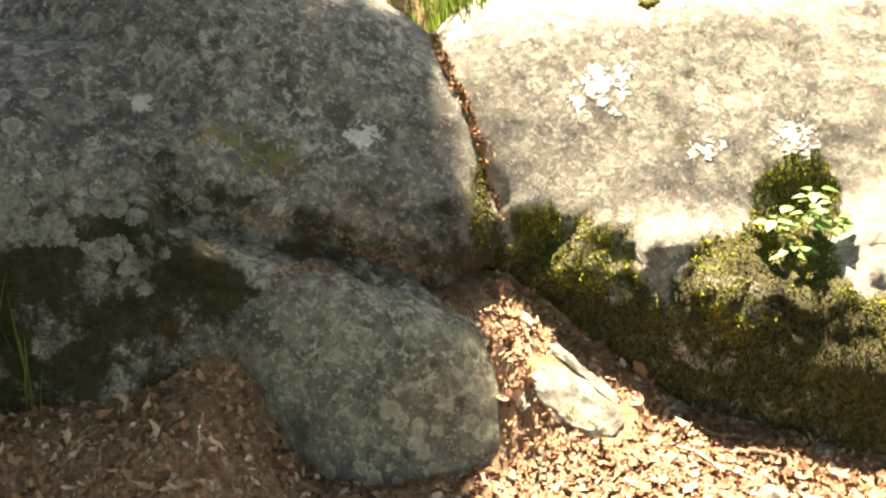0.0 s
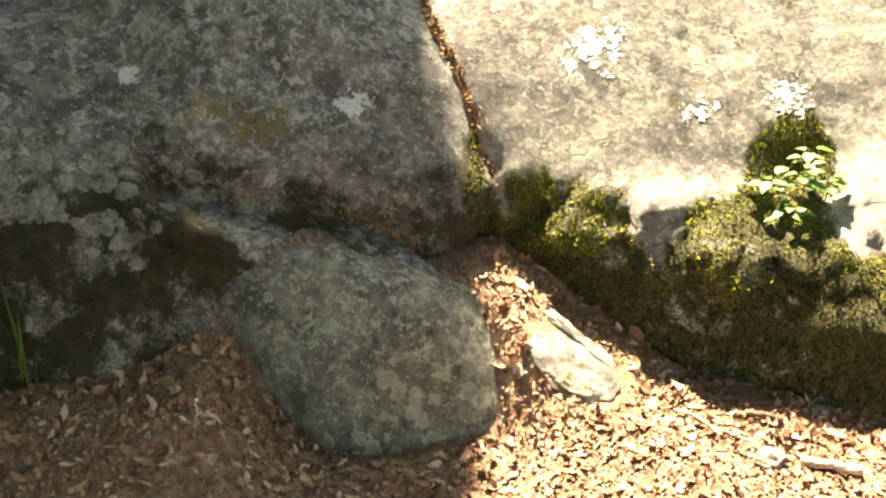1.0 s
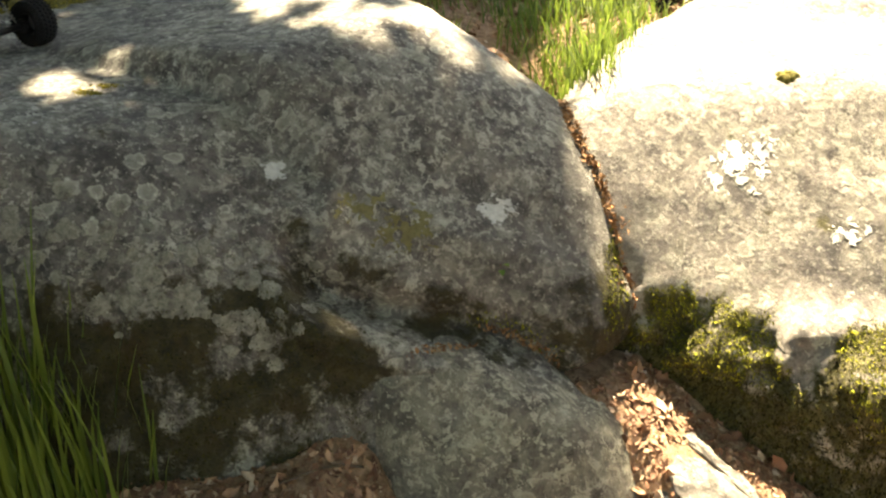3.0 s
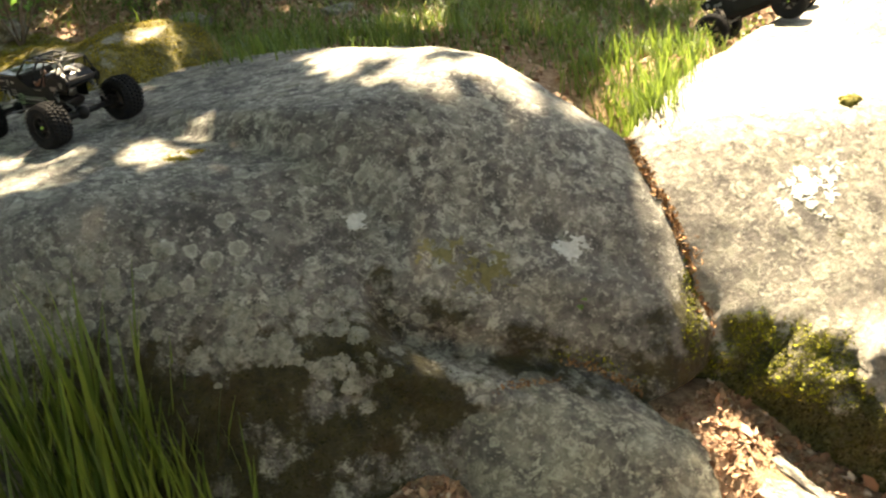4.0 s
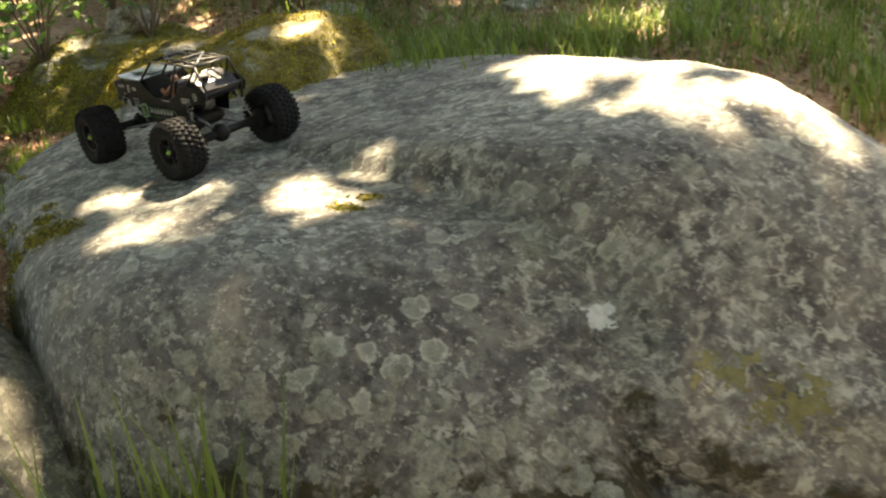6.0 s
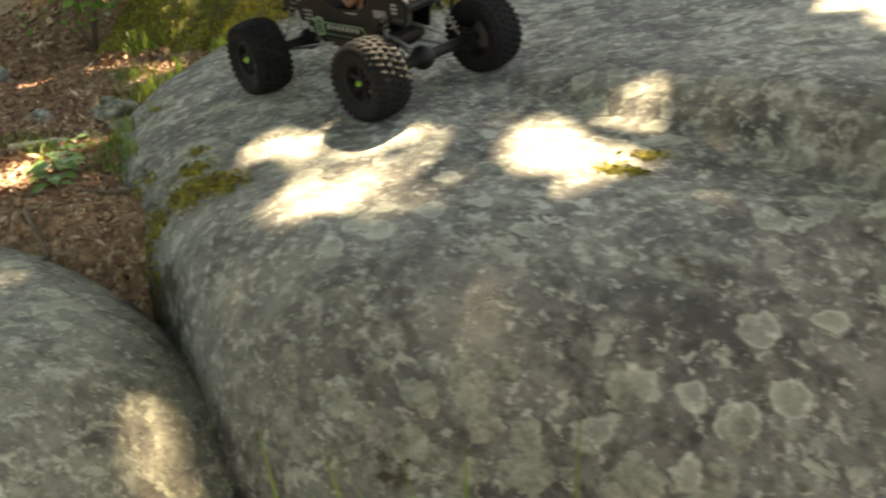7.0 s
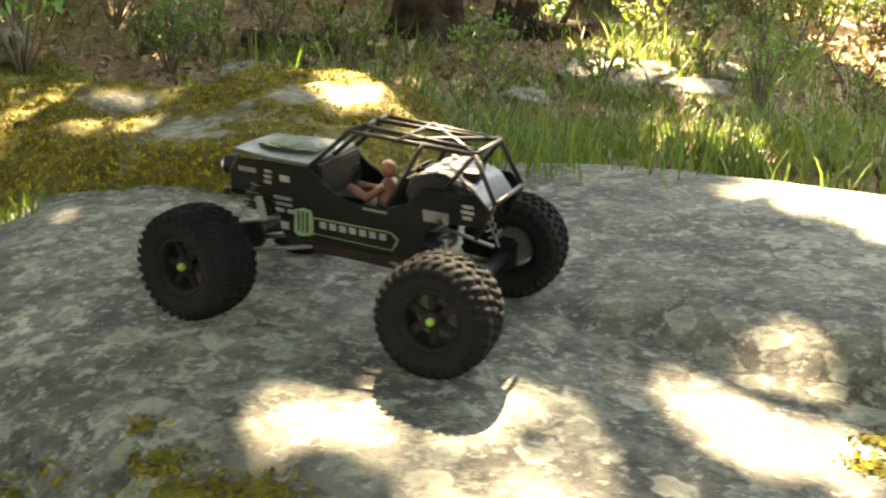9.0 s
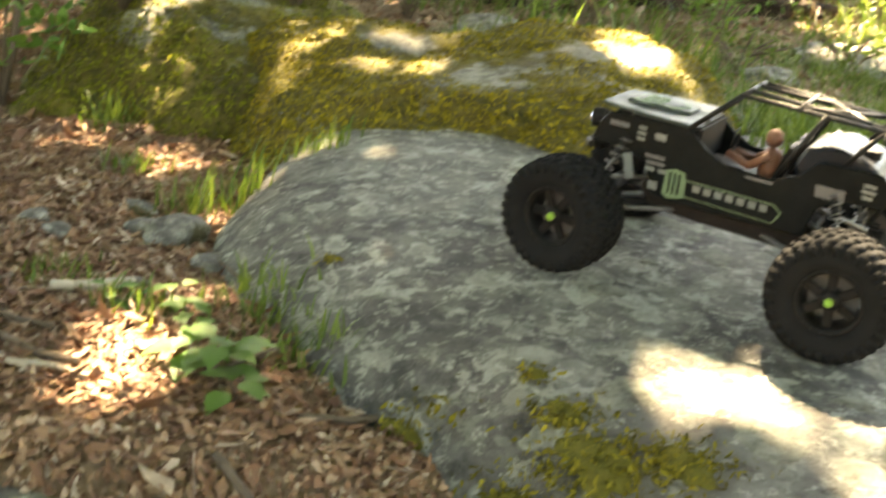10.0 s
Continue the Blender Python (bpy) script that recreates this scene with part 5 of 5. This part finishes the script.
moss_tufts("ledge_litter", "orange-brown needles in the crack above the low boulder", ("granite_boulder", "low_boulder"), 9000, ((-0.5, 0.0), (1.2, 2.2), (0.25, 0.8)), lambda p, e: near_line(p, LEDGE_CRACK)[0] < 0.007 + 0.012 * e * e, 6, (0.008, 0.018), NEEDLE)
moss_tufts("groove_moss", "dark green moss along the crevice", ("granite_boulder",), 20000, ((-0.68, 0.2), (1.2, 2.2), (0.25, 1.0)), lambda p, e: near_line(p + np.array((0, 0, -0.045)), FLOOR)[0] < 0.04 * e + 0.02 * fbm(p, 12, 2, 0.5, 6), 5, (0.006, 0.014))


# litter in the joint between the two big boulders
jr = np.random.default_rng(44)
jp, jn = [], []
for x, y in zip(jr.uniform(-0.1, 0.32, 14000), jr.uniform(2.02, 2.75, 14000)):
    (za, na), (zb, nb) = rest_z(x, y, ("granite_boulder",)), rest_z(x, y, ("sunlit_boulder",))
    if min(za, zb) > 0.38 and abs(za - zb) < 0.016:
        jp.append((x, y, max(za, zb)))
        jn.append((na + nb).normalized()[:])
scatter("joint_litter", "orange-brown leaf bits filling the joint between the boulders", NEEDLE, np.array(jp), np.array(jn), jr.uniform(0.008, 0.024, len(jp)), jr, 0.5, wide=(0.2, 0.7))


def crust(name, label, at, size, mat, seed, key="granite_boulder", towards=None, lobes=5, thick=0.0016, squash=1.0, category="lichen"):
    """A lichen or moss patch that hugs the stone: a lobed disc laid on the surface."""
    at = Vector(at)
    eye = Vector(towards) if towards else Vector((-0.5, 0.6, 1.5))
    h = TREES[key].ray_cast(eye, (at - eye).normalized())
    if h[0] is None:
        return None
    nm = h[1]
    e1 = nm.cross(Vector((0, 0, 1))).normalized() if abs(nm.z) < 0.95 else Vector((1, 0, 0))
    e2 = nm.cross(e1)
    r = random.Random(seed)
    ph = [r.uniform(0, 6.28) for _ in range(4)]
    verts, rings, seg = [], 4, 34
    jag = [r.uniform(-1, 1) for _ in range(seg)]
    for i in range(rings + 1):
        for j in range(seg):
            a = 2 * math.pi * j / seg
            out = size * (1 + 0.16 * math.sin(2 * a + ph[3]) + 0.10 * math.sin(3 * a + ph[0]) + 0.07 * math.sin((lobes + 2) * a + ph[1]) + 0.05 * math.sin(11 * a + ph[2]) + 0.09 * jag[j])
            k = i / rings
            c = h[0] + (e1 * math.cos(a) * squash + e2 * math.sin(a)) * out * k
            g = TREES[key].ray_cast(c + nm * 0.08, -nm)
            base = g[0] if g[0] is not None else c
            bump = thick * (1 - k ** 4) * (0.8 + 0.5 * r.random()) - 0.0015 * (i == rings)
            verts.append(base + nm * bump)
    faces = [(i * seg + j, i * seg + (j + 1) % seg, (i + 1) * seg + (j + 1) % seg, (i + 1) * seg + j) for i in range(rings) for j in range(seg)]
    return tagged(new(name, mesh_of(name, verts, faces, mat)), label, category, "patches on the boulders")


def crust_mat(name, a, b, rough=0.9):
    n = Nodes(name, rough, spec=0.2)
    return n.done(n.mix(n.ramp(n.noise(70, 6, 0.7), (0.3, 0.0), (0.7, 1.0)), a, b), n.noise(180, 6, 0.7), 0.6, 0.004)


L_WHITE = crust_mat("white_lichen", (0.58, 0.61, 0.58), (0.78, 0.80, 0.76))
L_CHALK = crust_mat("chalk_lichen", (0.30, 0.31, 0.29), (0.52, 0.53, 0.50))
L_OLIVE = crust_mat("olive_lichen", (0.09, 0.085, 0.04), (0.19, 0.175, 0.085))
n = Nodes("grey_lichen", 0.9, spec=0.2)
L_GREY = n.done(n.mix(n.ramp(n.noise(42, 8, 0.78), (0.38, 0.0), (0.64, 1.0)), (0.085, 0.083, 0.068), (0.27, 0.27, 0.225)), n.noise(180, 6, 0.7), 0.8, 0.004)
M_PATCH = crust_mat("moss_patch", (0.050, 0.048, 0.011), (0.16, 0.14, 0.026))
E1 = (-0.1, 0.4, 1.5)


def sheet(name, label, at, size, mat, seed, key="granite_boulder", towards=E1, squash=1.2, torn=0.6, category="lichen"):
    """A thin lichen sheet that hugs the stone, with a ragged outline and holes."""
    eye = Vector(towards)
    h = TREES[key].ray_cast(eye, (Vector(at) - eye).normalized())
    nm = h[1]
    e1 = nm.cross(Vector((0, 0, 1))).normalized()
    e2 = nm.cross(e1)
    cells = 48
    g = (np.arange(cells + 1) / cells - 0.5) * 3.2
    uu, vv = [k.ravel() for k in np.meshgrid(g, g)]
    flat = np.stack([uu, vv, np.full(len(uu), seed * 1.7)], 1)
    inside = np.hypot(uu, vv) + torn * fbm(flat, 2.4, 6, 0.72, seed) < 0.85
    verts, index = [], {}
    for i in np.nonzero(inside)[0]:
        c = h[0] + (e1 * uu[i] * squash + e2 * vv[i]) * size
        hit = TREES[key].ray_cast(c + nm * 0.08, -nm)
        index[i] = len(verts)
        verts.append((hit[0] if hit[0] is not None else c) + nm * 0.0012)
    faces = []
    for j in range(cells):
        for i in range(cells):
            k = j * (cells + 1) + i
            ring = [index[c] for c in (k, k + 1, k + cells + 2, k + cells + 1) if c in index]
            if len(ring) >= 3:
                faces.append(ring)
    return tagged(new(name, mesh_of(name, verts, faces, mat)), label, category, "patches on the boulders")


sheet("white_lichen", "small chalk-white lichen spot on the boulder", (-0.659, 1.939, 0.778), 0.027, L_CHALK, 1, torn=0.45)
sheet("white_lichen", "ragged white lichen patch on the boulder", (-0.15, 2.063, 0.652), 0.036, L_CHALK, 2, torn=0.6, squash=1.35)
sheet("olive_lichen", "olive yellow lichen patch on the boulder", (-0.451, 1.945, 0.682), 0.040, L_OLIVE, 3, torn=0.8)
sheet("olive_lichen", "olive lichen patch on the boulder", (-0.345, 1.955, 0.64), 0.045, L_OLIVE, 4, torn=1.4)
E2 = (0.4, 0.3, 1.5)
for i, (x, y, z, s, t) in enumerate(((0.427, 2.374, 0.68, 0.052, 1.1), (0.48, 2.415, 0.71, 0.032, 1.1), (0.365, 2.36, 0.643, 0.020, 0.8), (0.70, 2.30, 0.53, 0.030, 2.0), (0.92, 2.34, 0.55, 0.040, 1.8))):
    sheet("white_lichen", "ragged white lichen patch on the sunlit boulder", (x, y, z), s, L_WHITE, 40 + i, "sunlit_boulder", E2, 1.1, t)
spots = random.Random(3)
for i in range(90):
    u, v = spots.uniform(0, 1), spots.gauss(0.34, 0.18)
    at = (-1.45 + 0.95 * u, 1.62 + 0.06 * u, 0.82 - 0.32 * u - 0.45 * (v - 0.35))
    crust("grey_lichen", "pale grey-green lichen rosette on the boulder", at, spots.uniform(0.010, 0.030), L_GREY, 100 + i, towards=(at[0] + 0.4, 0.4, 1.5), lobes=6)
for i in range(26):
    at = (spots.uniform(-1.9, -0.5), spots.uniform(1.9, 2.6), 0.95)
    crust("grey_lichen", "pale lichen rosette on the flat top of the boulder", at, spots.uniform(0.012, 0.035), L_GREY, 200 + i, towards=(at[0], 0.9, 2.2), lobes=6, thick=0.002)
for i, (x, y, s) in enumerate(((-1.97, 1.95, 0.026), (-1.79, 1.885, 0.040), (-1.86, 1.865, 0.036), (-1.72, 1.88, 0.030), (-1.825, 1.94, 0.022), (-1.856, 1.99, 0.012), (-2.06, 1.99, 0.014), (-1.13, 2.06, 0.018), (-1.16, 2.0, 0.020), (-1.13, 2.0, 0.014), (-2.12, 2.2, 0.010))):
    crust("moss_patch", "flat cushion of yellow-green moss on the boulder", (x, y, 0.92), s * 0.7, M_PATCH, 320 + i, towards=(x, y, 1.6), thick=0.004, category="moss", squash=1.4)
    k = int(260000 * s * s)
    pr = np.random.default_rng(900 + i)
    pts = [(x + a, y + b) for a, b in pr.normal(0, 1, (k, 2)) * (s * 0.85, s * 0.55)]
    pn = [rest_z(a, b, ("granite_boulder",)) for a, b in pts]
    scatter("moss_sprigs", "loose yellow-green moss sprigs on the boulder", OLIVE_MOSS, np.array([(a, b, z[0]) for (a, b), z in zip(pts, pn)]), np.array([z[1][:] for z in pn]), pr.uniform(0.006, 0.013, k), pr, 0.9, 0.004, category="moss", wide=(0.25, 0.6))
STREAK = [(-1.80, 1.84, 0.80), (-1.725, 1.79, 0.78), (-1.715, 1.78, 0.68), (-1.70, 1.77, 0.56)]
moss_tufts("streak_sprigs", "streak of olive moss down the boulder's side", ("granite_boulder",), 16000, ((-1.95, -1.55), (1.2, 2.2), (0.45, 0.95)), lambda p, e: near_line(p, STREAK)[0] < 0.012 + 0.055 * e * (0.7 + 0.6 * fbm(p, 9, 3, 0.5, 33)), 12, (0.006, 0.013), OLIVE_MOSS, 0.35)
crust("moss_patch", "round green moss cushion on the leaf litter", (0.735, 1.905, 0.02), 0.035, M_PATCH, 350, "ground", (0.6, 0.3, 1.4), thick=0.014, category="moss", squash=1.5)
crust("moss_patch", "small moss cushion on the leaf litter", (0.93, 1.86, 0.02), 0.018, M_PATCH, 351, "ground", (0.6, 0.3, 1.4), thick=0.010, category="moss")
crust("moss_patch", "tuft of moss in a hollow of the sunlit boulder", (0.56, 2.72, 0.82), 0.03, M_PATCH, 352, "sunlit_boulder", (0.3, 0.2, 1.6), thick=0.012, category="moss")


# ---- trees overhead, unseen, added to shape the light ----
def sunny(x, y, w):
    """Where the unseen crowns leave gaps, by the spot on the level of the boulder tops that the sun reaches through
    them.
    """
    f = 0.10 * w[0] + 0.05 * w[1] + 0.05 * w[2]
    broken = w[2] > -0.55
    right = x > float(np.interp(y, (2.1, 2.25, 2.36, 2.45, 2.56, 2.7), (0.30, 0.20, 0.0, -0.04, -0.10, -0.18))) + 0.8 * f and 1.7 < y < 4.6 and (y < 3.5 or w[1] > 0.15) and not (x < 0.3 and y > 3.25 and w[1] < 0.2)
    low = float(np.interp(x, (-1.12, -0.92, -0.80, -0.62, -0.45, -0.25, -0.12), (2.78, 2.48, 2.31, 2.18, 2.21, 2.36, 2.52)))
    edge = -1.12 < x < -0.12 and low - 0.07 + 0.5 * f < y < 3.02 and broken
    top = float(np.interp(x, (-1.77, -1.62, -1.45, -1.30, -1.08), (2.00, 2.09, 2.08, 2.18, 2.15))) + 0.4 * f
    front = -1.76 < x < -1.08 and float(np.interp(x, (-1.76, -1.66, -1.55, -1.42, -1.30, -1.08), (1.93, 1.79, 1.74, 1.68, 1.90, 2.00))) + 0.2 * f < y < top and w[2] > float(np.interp(top - y, (0.0, 0.08, 0.20), (-0.30, -0.60, -0.85)))
    rim = -1.70 < x < -1.52 and 1.76 < y < 1.85 and broken
    flecks = -1.66 < x < -0.95 and float(np.interp(x, (-1.66, -1.30, -0.95), (1.79, 1.80, 1.93))) < y < 2.14 and w[2] > -0.16
    moss = math.hypot((x + 2.06) / 0.42, (y - 2.92) / 0.16) < 1 + 1.5 * f and w[1] > -0.8
    path = math.hypot((x + 2.26) / 0.06, (y - 1.98) / 0.15) < 1 + f or (x < -2.6 and w[1] > 0.75)
    dapple = (x < -2.2 and y > 2.1 and w[2] > 0.42)
    glade = math.hypot((x + 0.95) / 0.42, (y - 4.72) / 0.30) < 1 + 2 * f and w[2] > -0.25 or math.hypot((x + 1.05) / 0.24, (y - 4.33) / 0.10) < 1 + f
    back = y > 3.15 and w[1] + 0.6 * w[0] + 0.25 * w[2] > (0.52 if -1.4 < x < -0.8 and y > 3.45 else 0.74)
    return right or edge or front or rim or flecks or moss or path or dapple or glade or back


def canopy(count, x0, x1, y0, y1, seed):
    r = np.random.default_rng(seed)
    p = np.stack([r.uniform(x0, x1, count), r.uniform(y0, y1, count), np.full(count, 0.9)], 1)
    w = np.stack([fbm(p, 1.7, 3, 0.5, 91), fbm(p, 3.4, 3, 0.5, 92), fbm(p, 11.0, 2, 0.5, 97)], 1)
    p = p[[not sunny(a, b, k) or (a < -1.0 and e < (0.055 if b < 2.2 else 0.03)) for (a, b, _), k, e in zip(p, w, r.uniform(0, 1, count))]]
    far = r.uniform(3.6, 6.4, len(p))
    return p + np.array(TO_SUN[:])[None] * far[:, None], r


CROWN = leafy("tree_leaf", (0.04, 0.08, 0.016), (0.09, 0.15, 0.03), 0.18)
# out of view; crown gaps are laid out to place the sun patches
for i, (bx, by, x0, x1) in enumerate(((-3.9, 6.9, -4.6, -2.6), (-2.7, 7.6, -2.6, -0.9), (-2.0, 8.9, -0.9, 0.1))):
    base = rest_z(bx, by)[0]
    tree = tagged(new("tree"), "unseen tall tree with a wide leafy crown that patterns the sunlight", "tree", "trees")
    tree.location = (bx, by, base)
    part("trunk", limb((0, 0, -0.2), (0.1, -0.4, 7.5), 0.17, 0.08, 9, 0.06, 700 + i), BARK, tree, "", True)
    for k in range(5):
        gx = min(x0 - 0.5 + (x1 - x0 - 0.3) * (k + 0.5) / 5, -1.7 - 0.08 * k)
        part("limb", limb((0.05, -0.2, 3.4 + 0.5 * k), (gx - bx, 4.6 - by + 0.5 * (k % 2), 5.2 - base + 0.3 * k), 0.06, 0.015, 7, 0.12, 710 + 10 * i + k), BARK, tree, "", True)
    c, r = canopy(int(12500 * (x1 - x0)), x0, x1, -2.2, 7.2, 720 + i)
    ob = scatter("crown", "", CROWN, c - np.array((bx, by, base)), np.repeat(np.array([[0, 0.3, 1.0]]), len(c), 0), r.uniform(0.09, 0.16, len(c)), r, 0.35, 0.0, kind="", category="", curl=0.15, wide=(0.6, 0.9))
    ob.parent = tree


# unseen tree, added to keep sun off the near side and the flanks
base = rest_z(-4.5, 4.5)[0]
tree = tagged(new("tree"), "unseen spreading tree added to shade the near side of the clearing", "tree", "trees")
tree.location = (-4.5, 4.5, base)
part("trunk", limb((0, 0, -0.2), (0.3, -0.5, 7.0), 0.2, 0.09, 9, 0.06, 790), BARK, tree, "", True)
for k in range(5):
    part("limb", limb((0.1, -0.2, 3.6 + 0.5 * k), (1.2 + 1.6 * k, -4.6 - 0.3 * k, 4.8 - base + 0.2 * k), 0.07, 0.015, 7, 0.12, 791 + k), BARK, tree, "", True)
r = np.random.default_rng(796)
c = np.concatenate([np.stack([r.uniform(-9, 7, 5200), r.uniform(-9, -2.0, 5200), np.full(5200, 0.9)], 1), np.stack([r.uniform(0.1, 7, 2600), r.uniform(-2.4, 1.3, 2600), np.full(2600, 0.9)], 1), np.stack([r.normal(-6.6, 1.1, 3600), r.uniform(-2.4, 7.4, 3600), np.full(3600, 0.9)], 1)])
c = c + np.array(TO_SUN[:])[None] * r.uniform(3.6, 6.4, len(c))[:, None]
ob = scatter("crown", "", CROWN, c - np.array((-4.5, 4.5, base)), np.repeat(np.array([[0, 0.3, 1.0]]), len(c), 0), r.uniform(0.2, 0.38, len(c)), r, 0.35, 0.0, kind="", category="", curl=0.15, wide=(0.6, 0.9))
ob.parent = tree
# two more trees out of view, blocking skylight from south and east
for i, (bx, by, cx, cy, cz, rx, ry, rz, count) in enumerate(((0.8, -5.2, -0.6, -3.6, 5.0, 4.6, 2.6, 1.7, 3600), (5.6, 3.0, 4.6, 2.4, 4.6, 1.9, 3.4, 1.6, 2600))):
    r = np.random.default_rng(760 + i)
    base = rest_z(bx, by)[0]
    tree = tagged(new("tree"), "unseen broad tree added to cut skylight over the clearing", "tree", "trees")
    tree.location = (bx, by, base)
    part("trunk", limb((0, 0, -0.2), (0.2, 0.1, 6.0), 0.2, 0.08, 9, 0.06, 770 + i), BARK, tree, "", True)
    for k in range(6):
        a = k * 1.05
        part("limb", limb((0.1, 0, 2.8 + 0.4 * k), (cx - bx + 0.7 * rx * math.cos(a), cy - by + 0.7 * ry * math.sin(a), cz - base + 0.3), 0.06, 0.015, 7, 0.12, 780 + 10 * i + k), BARK, tree, "", True)
    u = r.normal(0, 1, (count, 3))
    u = u / np.linalg.norm(u, axis=1)[:, None] * r.uniform(0, 1, (count, 1)) ** (1 / 2.5)
    c = u * np.array((rx, ry, rz)) + np.array((cx - bx, cy - by, cz - base))
    ob = scatter("crown", "", CROWN, c, np.repeat(np.array([[0, 0, 1.0]]), count, 0), r.uniform(0.2, 0.36, count), r, 0.7, 0.0, kind="", category="", curl=0.15, wide=(0.6, 0.9))
    ob.parent = tree
